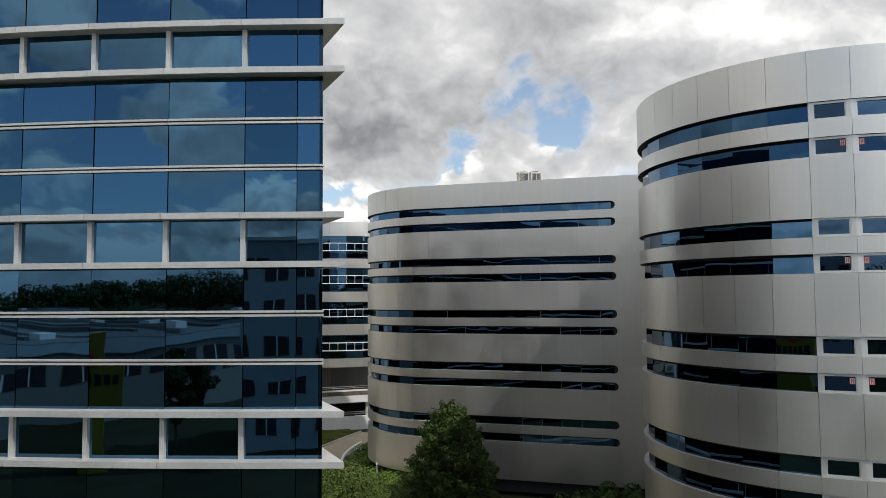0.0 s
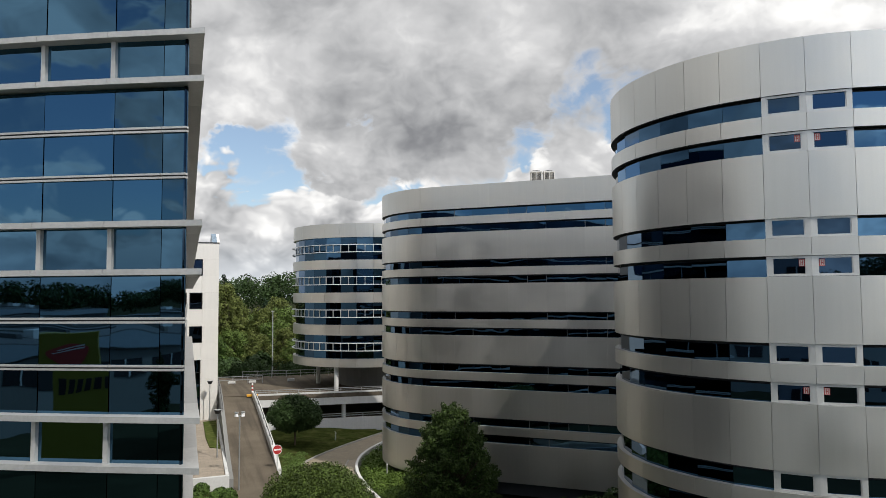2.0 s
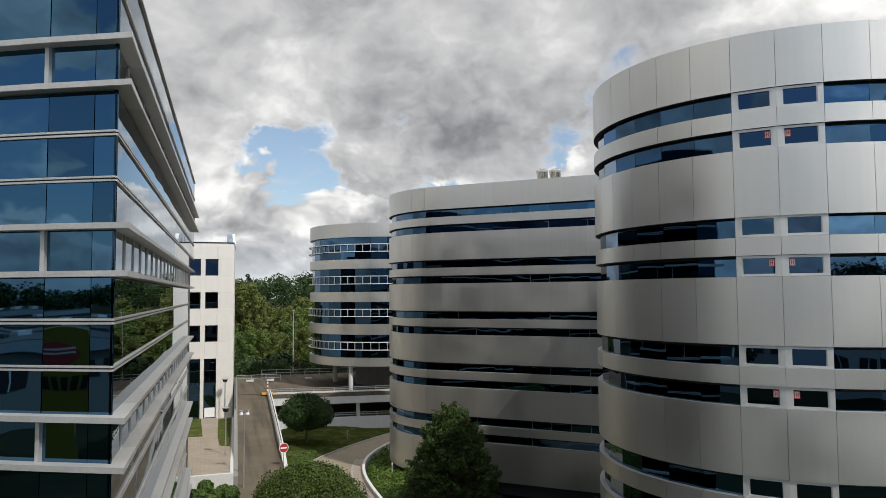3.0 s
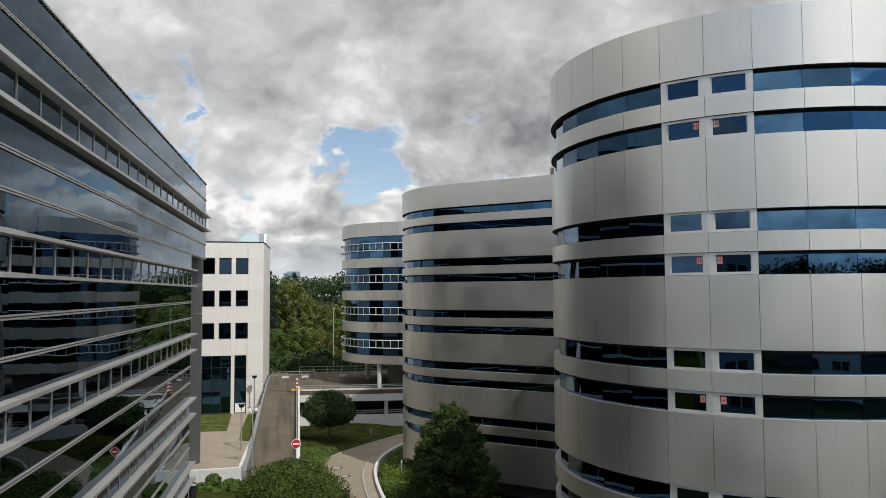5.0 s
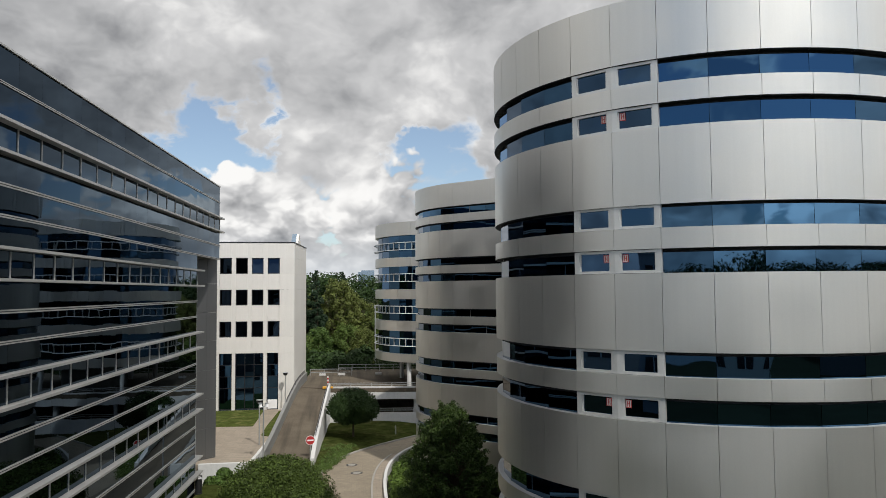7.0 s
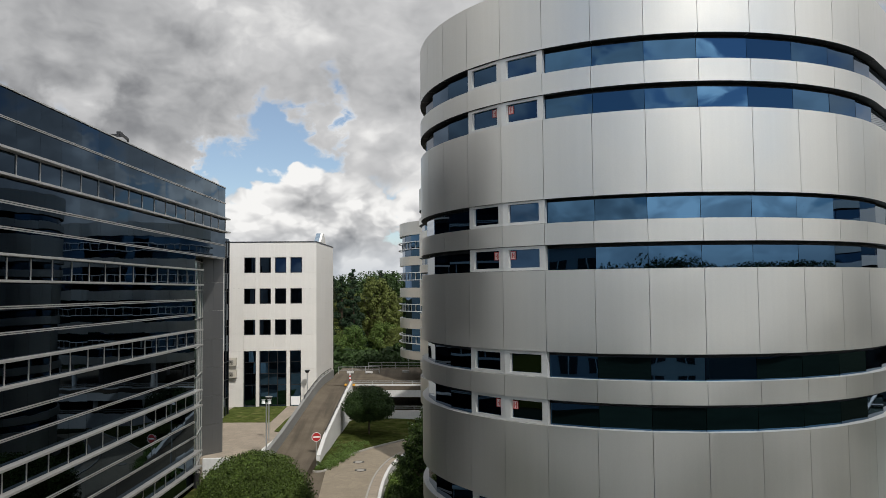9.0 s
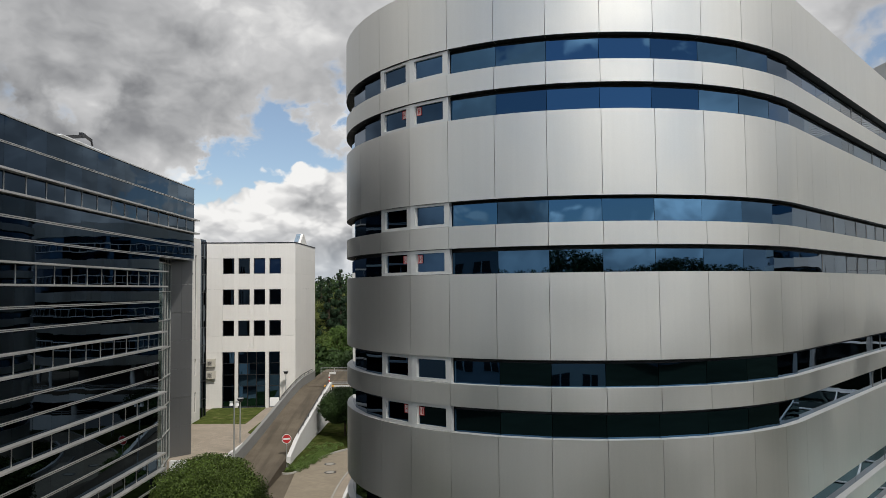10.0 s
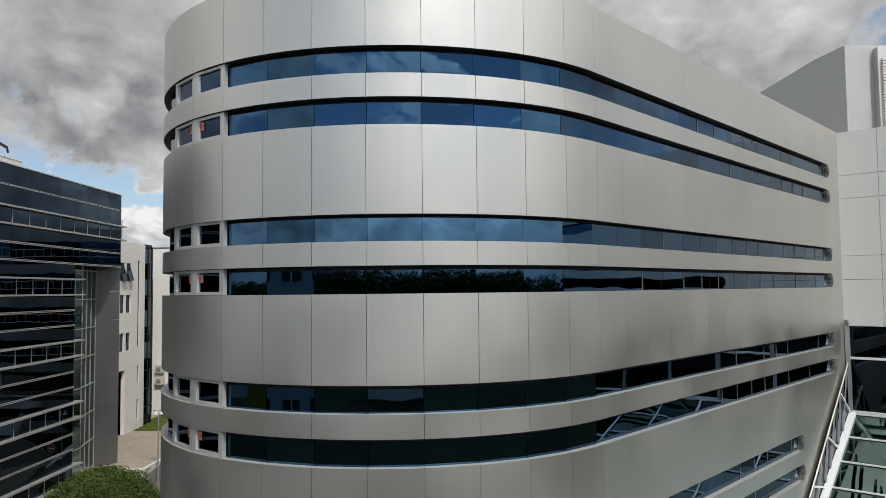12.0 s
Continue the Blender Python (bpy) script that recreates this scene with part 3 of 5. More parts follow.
# third wing, past the inner corner; glass below it
wing((66.0, 19.2), 6.75, 10.4, 226.34, 406.34, 226.34, 226.34, 18.75, tuple(-k for k in along(226.34)), (17.0, 17.0), RIGHT_SILLS[:2], (0.59, 0.52, 0.59, 1.955), 19.9, 11.0, "panel_pale")

# ---- core of the round building, third wing and glazed hall between the wings ----
def core_block():
    owner = thing("office_core", "stair tower and plain panelled wall joining the round office wings", "office building")
    cx, cy = 45.13, 29.43
    n = Vector((-0.690, -0.7235, 0))
    d = Vector((0.7235, -0.690, 0))
    face = math.degrees(math.atan2(n.y, n.x))
    p = Vector((cx, cy, 0)) + d * 8
    part("back_wall", box(bmesh.new(), -8, 8, 0.3, 0.5, -0.7, 11.5), "dark", owner).matrix_basis = face_frame(p.x, p.y, 0, face)
    part("stair_tower", prism(bmesh.new(), [(47.1, 44), (47.1, 34.6), (47.4, 32.4), (62, 32.4), (62, 44)], 19.0, 24.6), "tower_grey", owner, "grey panelled stair tower above the roof")
    part("plant_room", box(bmesh.new(), 48.8, 60, 32.0, 32.4, 19.0, 24.4), "panel", owner, "pale plant room with louvres")
    for i in range(28):
        part("louvre_slat", box(bmesh.new(), 48.95, 59, 31.86, 32.0, 19.9 + i * 0.14, 20.0 + i * 0.14), "white_wall", owner)
    # plain wall in large pale panels
    zs = (10.95, 13.0, 14.05, 16.6, 17.65, 19.6)
    for s0, s1 in ((0.0, 1.6), (1.6, 3.2), (3.2, 3.75)):
        p = Vector((cx, cy, 0)) + d * ((s0 + s1) / 2)
        for z0, z1 in zip(zs, zs[1:]):
            part("wall_panel", box(bmesh.new(), (s0 - s1) / 2 + 0.008, (s1 - s0) / 2 - 0.008, 0, 0.22, 0.008, z1 - z0 - 0.008), "panel_pale", owner).matrix_basis = face_frame(p.x, p.y, z0, face)
    p = Vector((cx, cy, 0)) + d * 1.875
    part("wall_backing", box(bmesh.new(), -1.87, 1.87, 0.225, 0.4, 10.95, 19.55), "dark", owner).matrix_basis = face_frame(p.x, p.y, 0, face)
    # curtain wall under the plain wall
    for col in range(6):
        p = Vector((cx, cy, 0)) + d * (0.12 + 2.6 * col + 1.3)
        for z0, z1 in ((-0.5, 2.0), (2.0, 4.6), (4.6, 7.2), (7.2, 9.55), (9.55, 11.2)):
            part("curtain_pane", box(bmesh.new(), -1.25, 1.25, 0.12, 0.15, 0.05, z1 - z0 - 0.05), "glass_dark", owner).matrix_basis = face_frame(p.x, p.y, z0, face)
            part("transom", box(bmesh.new(), -1.3, 1.3, 0.02, 0.14, -0.05, 0.05), "white_steel", owner).matrix_basis = face_frame(p.x, p.y, z1, face)
        q = p - d * 1.3
        part("mullion", box(bmesh.new(), -0.09, 0.09, 0, 0.14, -0.5, 11.2), "lamp_grey", owner).matrix_basis = face_frame(q.x, q.y, 0, face)
    return owner


core_block()


def glass_hall():
    """Sloping glass roof on white steel between two wings."""
    owner = thing("glass_hall", "sloping glass roof on white steel beams between two wings", "glass roof")
    # axes: u out from the far wall towards the viewer along the flank, v along the far wall
    o = Vector((44.98, 29.25, 7.1))
    h = Vector((-0.690, -0.7235, 0))
    u = h + Vector((0, 0, -0.6))
    v = Vector((0.7235, -0.690, 0))
    cols = [0.27, 2.3, 4.2, 6.1, 8.0, 9.9]
    nu, su = 6, 1.3
    for i in range(nu):
        for v0, v1 in zip(cols, cols[1:]):
            a = o + u * (su * i)
            part("roof_pane", sheet(bmesh.new(), (a + v * v0, a + u * su + v * v0, a + u * su + v * v1, a + v * v1)), "glass_roof", owner)
    up = Vector((0, 0, 0.05))
    for k, v0 in enumerate(cols):
        a = o + v * v0 + up
        thick = 0.26 if k == 0 else 0.07
        part("rafter", beam(bmesh.new(), a, a + u * (su * nu), thick, thick * 0.8), "white_steel", owner)
    for i in range(nu + 1):
        a = o + u * (su * i) + up
        part("purlin", beam(bmesh.new(), a + v * cols[0], a + v * cols[-1], 0.07, 0.06), "white_steel", owner)
    # glazed side between the main beam and the cut edge of the cladding
    def side(k, f, out):
        low, high = 7.2 - 0.6 * k, 9.25 - 0.77 * k
        return o * 1.0 + h * k + v * out + Vector((0, 0, low + (high - low) * f - o.z))
    for i in range(4):
        k0, k1 = 2.0 * i, 2.0 * i + 2.0
        part("side_pane", sheet(bmesh.new(), (side(k0, 0, 0.12), side(k1, 0, 0.12), side(k1, 1, 0.12), side(k0, 1, 0.12))), "glass_dark", owner)
        part("side_post", beam(bmesh.new(), side(k0 + 0.02, 0, 0.17), side(k0 + 1.4, 1, 0.17), 0.09, 0.07), "white_steel", owner)
        part("brace", beam(bmesh.new(), side(k0 + 1.4, 1, 0.17), side(k0 + 1.9, 0, 0.17), 0.05, 0.05), "lamp_grey", owner)
        part("brace", beam(bmesh.new(), side(k0 + 0.3, 1, 0.17), side(k0 + 1.2, 0, 0.17), 0.05, 0.05), "lamp_grey", owner)
    part("side_edge", beam(bmesh.new(), side(-0.1, 1, 0.15), side(8, 1, 0.15), 0.05, 0.06), "panel", owner)
    return owner


glass_hall()


def roof_cooler(x, y, z, rz):
    owner = thing("rooftop_cooler", "pale metal air cooler standing on the flat roof", "air conditioner", (x, y, z), rz, group="coolers on the roof")
    part("casing", box(bmesh.new(), -0.35, 0.35, -0.42, 0.42, 0.7, 1.78), "beige", owner)
    part("top_rim", box(bmesh.new(), -0.39, 0.39, -0.46, 0.46, 1.78, 1.86), "white_wall", owner)
    part("fan_ring", arc_solid(0.24, 0.3, 0, 360, 1.86, 1.93, 20), "black_metal", owner)
    for sx in (-0.37, -0.02, 0.33):
        part("corner_post", box(bmesh.new(), sx, sx + 0.04, -0.45, -0.42, 0.7, 1.78), "white_wall", owner)
    for i in range(8):
        x0 = -0.32 + i * 0.083
        part("grille_slat", box(bmesh.new(), x0, x0 + 0.045, -0.44, -0.42, 0.8, 1.7), "black_metal", owner)
    for sx in (-0.3, 0.3):
        part("foot", box(bmesh.new(), sx - 0.05, sx + 0.05, -0.42, 0.42, 0, 0.7), "black_metal", owner)
    return owner


for k in range(2):
    roof_cooler(29.02 + 0.86 * k, 45.45 - 0.3 * k, 19.14, -20)

# ---- glass office block with ledges ----
SIDE = Vector((0.03209, 1.0, 0)).normalized()
CORNER = Vector((4.33, 13.53, 0))


def front_point(s, out=0.0):
    """A place on the gently bowed front, s metres from the corner, and the wall's normal in degrees."""
    r = 51.0
    a0 = radians(154.0)
    a = a0 - s / r
    x = CORNER.x + r * (math.sin(a0) - math.sin(a)) * 1.0
    y = CORNER.y + r * (math.cos(a) - math.cos(a0)) * 1.0
    ang = math.degrees(a) + 90
    n = Vector((math.cos(radians(ang)), math.sin(radians(ang)), 0))
    return Vector((x, y, 0)) + n * out, ang


FRONT_JOINTS = [0.0, 0.5] + [1.51 + 1.5 * i for i in range(9)]
STOREY = 3.706
SIDE_LEN = 34.57
GLASS_LEN = 28.5


def ledge_strip(owner, z0, z1, out, length, name, mat="ledge", front=True, back=0.25):
    """A projecting ledge round the front and along the side, in lengths as the sheet metal has."""
    if front:
        js = FRONT_JOINTS
        for s0, s1 in zip(js[2:], js[3:]):
            seg_front(owner, name, s0, s1, z0, z1, out, back, mat)
        # corner piece
        p0, _ = front_point(FRONT_JOINTS[2], out)
        q0, _ = front_point(FRONT_JOINTS[2], -back)
        f0, _ = front_point(0.0, out)
        dirf = (f0 - p0).normalized()
        side0 = CORNER + Vector((out, 0, 0))
        # meet of the front's outer line and the side's outer line
        t = (side0.x - f0.x) / dirf.x
        tip = f0 + dirf * t
        inner = CORNER + Vector((-back, back + 0.15, 0))
        pts = [p0, tip, CORNER + Vector((out, 0, 0)) + SIDE * 1.6, CORNER + Vector((-back, 0, 0)) + SIDE * 1.6, inner, q0]
        part(name, prism(bmesh.new(), [(p.x, p.y) for p in pts], z0, z1), mat, owner)
    s = 1.6
    while s < length - 0.1:
        e = min(s + 3.0, length)
        a = CORNER + SIDE * (s + 0.004)
        b = CORNER + SIDE * (e - 0.004)
        part(name, prism(bmesh.new(), [(a.x - back, a.y), (a.x + out, a.y), (b.x + out, b.y), (b.x - back, b.y)], z0 + 0.012, z1 - 0.012), "ledge_shaded", owner)
        s = e


def seg_front(owner, name, s0, s1, z0, z1, out, back, mat):
    pts = [front_point(s0 + 0.004, out)[0], front_point(s1 - 0.004, out)[0], front_point(s1 - 0.004, -back)[0], front_point(s0 + 0.004, -back)[0]]
    part(name, prism(bmesh.new(), [(p.x, p.y) for p in pts], z0, z1), mat, owner)


def rail_strip(owner, z0, z1, length):
    """Two slim bars with a dark groove between them."""
    h = (z1 - z0) * 0.36
    a, b = CORNER, CORNER + SIDE * length
    for lo, hi, out, name, mat in ((z0, z0 + h, 0.05, "rail", "ledge"), (z0 + h, z1 - h, 0.012, "groove", "gasket"), (z1 - h, z1, 0.05, "rail", "ledge")):
        for s0, s1 in zip(FRONT_JOINTS, FRONT_JOINTS[1:]):
            seg_front(owner, name, s0, s1, lo, hi, out, 0.05, mat)
        out *= 0.5
        part(name, prism(bmesh.new(), [(a.x - 0.05, a.y), (a.x + out, a.y), (b.x + out, b.y), (b.x - 0.05, b.y)], lo, hi), mat if mat == "gasket" else "ledge_shaded", owner)


def glass_block():
    owner = thing("glass_office_block", "glass office block of dark blue mirror panes with pale metal ledges", "office building")
    top, over = 19.48, 14.66
    # body behind the glass
    lower = [front_point(s, -0.3)[0] for s in np.linspace(0.3, 13.5, 10)]
    c = CORNER + Vector((-0.3, 0.6, 0))
    e = c + SIDE * (GLASS_LEN - 0.3)
    out = [(c.x, c.y), (e.x, e.y), (e.x - 18, e.y + 0.5), (lower[-1].x, lower[-1].y)] + [(p.x, p.y) for p in lower[::-1][1:]]
    part("inner_wall", prism(bmesh.new(), out, -0.7, over), "dark", owner, "dark structure behind the glass")
    e = c + SIDE * (SIDE_LEN - 0.4)
    out = [(c.x, c.y), (e.x, e.y), (e.x - 18, e.y + 0.5), (lower[-1].x, lower[-1].y)] + [(p.x, p.y) for p in lower[::-1][1:]]
    part("upper_structure", prism(bmesh.new(), out, over, top - 0.1), "dark", owner)
    part("roof", prism(bmesh.new(), out, top - 0.09, top - 0.02), "roof_gravel", owner, "flat roof")
    # heights: rows of glass between ledges and rails
    rows, ledges, rails, mull = [], [], [], []
    for k in range(6):
        base = 17.37 - STOREY * k
        ledges += [(base - 0.115, base), (base - 1.04, base - 0.925)]
        mull.append((base - 0.925, base - 0.115))
        rows.append((base - 0.925, base - 0.115))
        rows += [(base - 1.85, base - 1.06), (base - 2.764, base - 1.965), (base - STOREY, base - 2.872)]
        rails += [(base - 1.965, base - 1.85), (base - 2.872, base - 2.764)]
    rows += [(17.37, 18.38), (18.47, top)]
    rails += [(18.38, 18.47)]
    shared = {}
    for z0, z1 in rows:
        if z1 < -0.7:
            continue
        z0 = max(z0, -0.7)
        mul_row = any(abs(z0 - m[0]) < 0.01 for m in mull)
        # front panes
        for s0, s1 in zip(FRONT_JOINTS, FRONT_JOINTS[1:]):
            p, ang = front_point((s0 + s1) / 2, -0.02)
            w = s1 - s0
            key = ("f", round(w, 2), round(z1 - z0, 2))
            if key not in shared:
                shared[key] = mesh("front_pane", box(bmesh.new(), -w / 2 + 0.008, w / 2 - 0.008, 0, 0.03, 0, z1 - z0), "glass_left")
            piece("front_pane", shared[key], owner, pose(p.x, p.y, z0, random.gauss(0, 0.11), 0, ang + 90 + random.gauss(0, 0.4)))
        # side panes
        length = SIDE_LEN if z0 > over - 0.5 else GLASS_LEN
        n = round(length / 1.54)
        w = length / n
        key = ("s", round(w, 3), round(z1 - z0, 2))
        if key not in shared:
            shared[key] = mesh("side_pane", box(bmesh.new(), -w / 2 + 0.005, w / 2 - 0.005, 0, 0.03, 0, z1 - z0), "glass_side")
        for i in range(n):
            p = CORNER + SIDE * (w * (i + 0.5)) + Vector((-0.02, 0, 0))
            piece("side_pane", shared[key], owner, pose(p.x, p.y, z0, random.gauss(0, 0.06), 0, 88.05 + random.gauss(0, 0.1)))
    for z0, z1 in ledges:
        if z1 > -0.5:
            ledge_strip(owner, z0, z1, 0.28, SIDE_LEN + 0.3 if z0 > over else GLASS_LEN + 0.7, "ledge")
    for z0, z1 in rails:
        if z1 > -0.5:
            rail_strip(owner, z0, z1, SIDE_LEN if z0 > over - 0.2 else GLASS_LEN)
    # mullions in the ledge rows
    fm = mesh("mullion", box(bmesh.new(), -0.045, 0.045, -0.08, 0.02, 0, 0.8), "ledge")
    sm = mesh("mullion", box(bmesh.new(), -0.02, 0.02, -0.014, 0.02, 0, 0.8), "ledge_shaded")
    for z0, z1 in mull:
        if z1 < 0:
            continue
        for s in FRONT_JOINTS[2:]:
            p, ang = front_point(s)
            piece("mullion", fm, owner, pose(p.x, p.y, z0, 0, 0, ang + 90))
        length = SIDE_LEN if z0 > over else GLASS_LEN
        n = round(length / 1.54)
        for i in range(1, n + 1):
            p = CORNER + SIDE * (length / n * i)
            piece("mullion", sm, owner, pose(p.x, p.y, z0, 0, 0, 88.05))
    # glass bead at the corner
    q, r = front_point(0.07, -0.012)[0], CORNER + SIDE * 0.07 + Vector((-0.012, 0, 0))
    part("corner_bead", prism(bmesh.new(), [(q.x, q.y), (CORNER.x, CORNER.y), (r.x, r.y), (r.x - 0.06, r.y + 0.02)], -0.7, top), "glass_left", owner)
    # parapet capping
    a, b = CORNER, CORNER + SIDE * SIDE_LEN
    part("parapet_cap", prism(bmesh.new(), [(a.x - 0.3, a.y + 0.15), (a.x + 0.04, a.y), (b.x + 0.04, b.y), (b.x - 0.3, b.y)], top, top + 0.06), "ledge", owner)
    for s0, s1 in zip(FRONT_JOINTS, FRONT_JOINTS[1:]):
        seg_front(owner, "parapet_cap", s0, s1, top, top + 0.06, 0.04, 0.3, "ledge")
    # end face of the upper storey, soffit
    e = CORNER + SIDE * SIDE_LEN
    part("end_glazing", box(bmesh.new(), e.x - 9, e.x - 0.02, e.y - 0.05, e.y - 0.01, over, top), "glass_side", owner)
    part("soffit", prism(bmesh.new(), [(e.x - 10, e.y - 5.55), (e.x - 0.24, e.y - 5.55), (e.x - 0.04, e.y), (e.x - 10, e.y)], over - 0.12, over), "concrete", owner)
    # end pier in large metal panels, its face turned a little to the front
    def plan(s, o):
        p = CORNER + SIDE * s
        return (p.x + o, p.y)
    for i in range(8):
        z0 = -0.7 + i * 1.94
        z1 = min(z0 + 1.925, over - 0.12)
        part("pier_panel", prism(bmesh.new(), [plan(33.75, -1.285), plan(34.34, -0.76), plan(34.34, -1.4), plan(33.75, -1.9)], z0, z1), "pier_metal", owner)
        part("pier_panel", prism(bmesh.new(), [plan(34.355, -0.747), plan(34.94, -0.225), plan(34.94, -0.9), plan(34.355, -1.4)], z0, z1), "pier_metal", owner)
    part("end_wall", prism(bmesh.new(), [plan(33.8, -1.92), plan(34.88, -0.95), plan(34.88, -9), plan(33.8, -9)], -0.7, over - 0.12), "pier_metal", owner)
    # recessed stair glazing between glass and end wall
    part("stair_wall", prism(bmesh.new(), [plan(GLASS_LEN + 0.05, -1.4), plan(33.7, -1.75), plan(33.7, -9), plan(GLASS_LEN + 0.05, -9)], -0.7, over - 0.12), "dark", owner)
    edges = [(GLASS_LEN + 0.06, -0.55), (30.5, -0.56), (31.6, -0.83), (32.7, -1.08), (33.72, -1.28)]
    for (s0, o0), (s1, o1) in zip(edges, edges[1:]):
        for i in range(8):
            z0, z1 = -0.6 + i * 1.853, -0.6 + (i + 1) * 1.853
            z1 = min(z1, over - 0.13)
            part("stair_glazing", prism(bmesh.new(), [plan(s0 + 0.02, o0), plan(s1 - 0.02, o1), plan(s1 - 0.02, o1 - 0.03), plan(s0 + 0.02, o0 - 0.03)], z0 + 0.03, z1 - 0.03), "stair_green", owner, "pale green glazing of a stair")
            part("stair_rail", prism(bmesh.new(), [plan(s0, o0 + 0.05), plan(s1, o1 + 0.05), plan(s1, o1 - 0.06), plan(s0, o0 - 0.06)], z1 - 0.03, z1 + 0.03), "ledge_shaded", owner)
        part("stair_post", prism(bmesh.new(), [plan(s1 - 0.02, o1 + 0.04), plan(s1 + 0.02, o1 + 0.03), plan(s1 + 0.02, o1 - 0.06), plan(s1 - 0.02, o1 - 0.05)], -0.7, over - 0.13), "ledge_shaded", owner)
    part("return_wall", prism(bmesh.new(), [plan(GLASS_LEN, -0.06), plan(GLASS_LEN + 0.04, -0.06), plan(GLASS_LEN + 0.04, -1.4), plan(GLASS_LEN, -1.4)], -0.7, over - 0.12), "dark", owner)
    return owner


glass_block()


def roof_plant_box(x0, x1, y0, y1, z, h):
    owner = thing("roof_plant_box", "low pale metal plant housing on the flat roof", "plant housing", ((x0 + x1) / 2, (y0 + y1) / 2, z))
    w, d = (x1 - x0) / 2, (y1 - y0) / 2
    n = 4
    for i in range(n):
        a, b = -d + 2 * d * i / n, -d + 2 * d * (i + 1) / n
        part("side_panel", box(bmesh.new(), w - 0.04, w, a + 0.006, b - 0.006, 0, h - 0.05), "panel_pale", owner)
    part("body", box(bmesh.new(), -w, w - 0.045, -d, d, 0, h - 0.05), "panel_pale", owner)
    part("cover", box(bmesh.new(), -w - 0.04, w + 0.04, -d - 0.04, d + 0.04, h - 0.05, h), "white_steel", owner)
    return owner


def davit(x, y, z):
    """A jib with a bent tip, standing on the plant housing."""
    owner = thing("roof_davit", "dark steel window-cleaning arm standing on the plant housing", "crane", (x, y, z))
    part("post", tube(bmesh.new(), (0, 0, 0), (0, 0, 0.5), 0.1), "black_metal", owner)
    part("arm", beam(bmesh.new(), (0, -2.6, -0.02), (0, 1.95, 1.02), 0.16, 0.2), "black_metal", owner)
    part("head", box(bmesh.new(), -0.11, 0.11, 1.75, 2.15, 0.95, 1.22), "black_metal", owner)
    part("tip", beam(bmesh.new(), (0, 2.1, 1.15), (0, 3.2, 1.02), 0.11, 0.14), "black_metal", owner)
    part("hook", beam(bmesh.new(), (0, 3.15, 1.04), (0, 3.32, 0.72), 0.08, 0.1), "black_metal", owner)
    part("base_plate", box(bmesh.new(), -0.3, 0.3, -0.3, 0.3, 0, 0.06), "black_metal", owner)
    return owner


roof_plant_box(0.3, 2.6, 35.0, 40.7, 19.46, 1.18)
davit(1.14, 38.5, 20.64)


# ---- round tower on columns over the parking deck ----
def far_tower():
    cx, cy, r = 24.75, 75.6, 8.0
    owner = thing("round_tower", "round office tower with pale bands and blue windows on columns", "office building", (cx, cy, 0))
    part("inner_wall", arc_solid(0.2, r - 0.45, 0, 360, 5.42, 18.8, 48), "dark", owner)
    bands = ((17.85, 19.2), (14.75, 15.66), (11.49, 12.47), (8.32, 9.33), (5.26, 6.07))
    windows = ((15.66, 17.85), (12.47, 14.75), (9.33, 11.49), (6.07, 8.32))
    n = 30
    st = 360 / n
    for z0, z1 in bands:
        me = mesh("band_panel", arc_solid(r - 0.4, r, -st / 2 + 0.06, st / 2 - 0.06, 0, z1 - z0, 4), "panel_warm")
        for i in range(n):
            piece("band_panel", me, owner, pose(0, 0, z0, 0, 0, st * i))
    for z0, z1 in windows:
        h = z1 - z0
        w = 2 * (r - 0.32) * math.tan(radians(st / 2))
        me = mesh("window_pane", box(bmesh.new(), -w / 2 + 0.01, w / 2 - 0.01, 0, 0.03, 0, h), "glass")
        mu = mesh("mullion", box(bmesh.new(), -0.03, 0.03, -0.07, 0, h * 0.33, h * 0.68), "frame")
        rl = mesh("sun_rail", arc_solid(r - 0.05, r + 0.12, -st / 2, st / 2, 0, 0.06, 3), "white_steel")
        for i in range(n):
            a = radians(st * i)
            p = Vector((math.cos(a), math.sin(a), 0)) * (r - 0.32)
            piece("window_pane", me, owner, pose(p.x, p.y, z0, random.gauss(0, 0.3), 0, st * i + 90 + random.gauss(0, 0.5)))
            for off in (-0.5, 0.0):
                b = radians(st * (i + off))
                q = Vector((math.cos(b), math.sin(b), 0)) * (r - 0.3)
                piece("mullion", mu, owner, pose(q.x, q.y, z0, 0, 0, st * (i + off) + 90))
            for f in (0.33, 0.66):
                piece("sun_rail", rl, owner, pose(0, 0, z0 + h * f, 0, 0, st * i))
    part("roof", arc_solid(0.0, r - 0.42, 0, 360, 18.6, 18.85, 48), "roof_gravel", owner)
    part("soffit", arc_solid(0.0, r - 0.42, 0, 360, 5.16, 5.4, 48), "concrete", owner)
    for deg, rr in ((229.8, r - 0.5), (290, r - 0.5), (350, r - 0.5), (60, r - 0.5), (161.6, 5.4), (110, 5.4)):
        x, y = rr * math.cos(radians(deg)), rr * math.sin(radians(deg))
        part("column", tube(bmesh.new(), (x, y, 2.86), (x, y, 5.3), 0.22, sides=20), "white_concrete", owner)
    part("core", arc_solid(0.1, 3.2, 0, 360, 2.86, 5.3, 24), "concrete", owner)
    return owner


far_tower()


# ---- white office building ----
WHITE_CORNER, WHITE_ALONG = Vector((-0.05, 68.66, 0)), Vector((0.9994, 0.0349, 0))


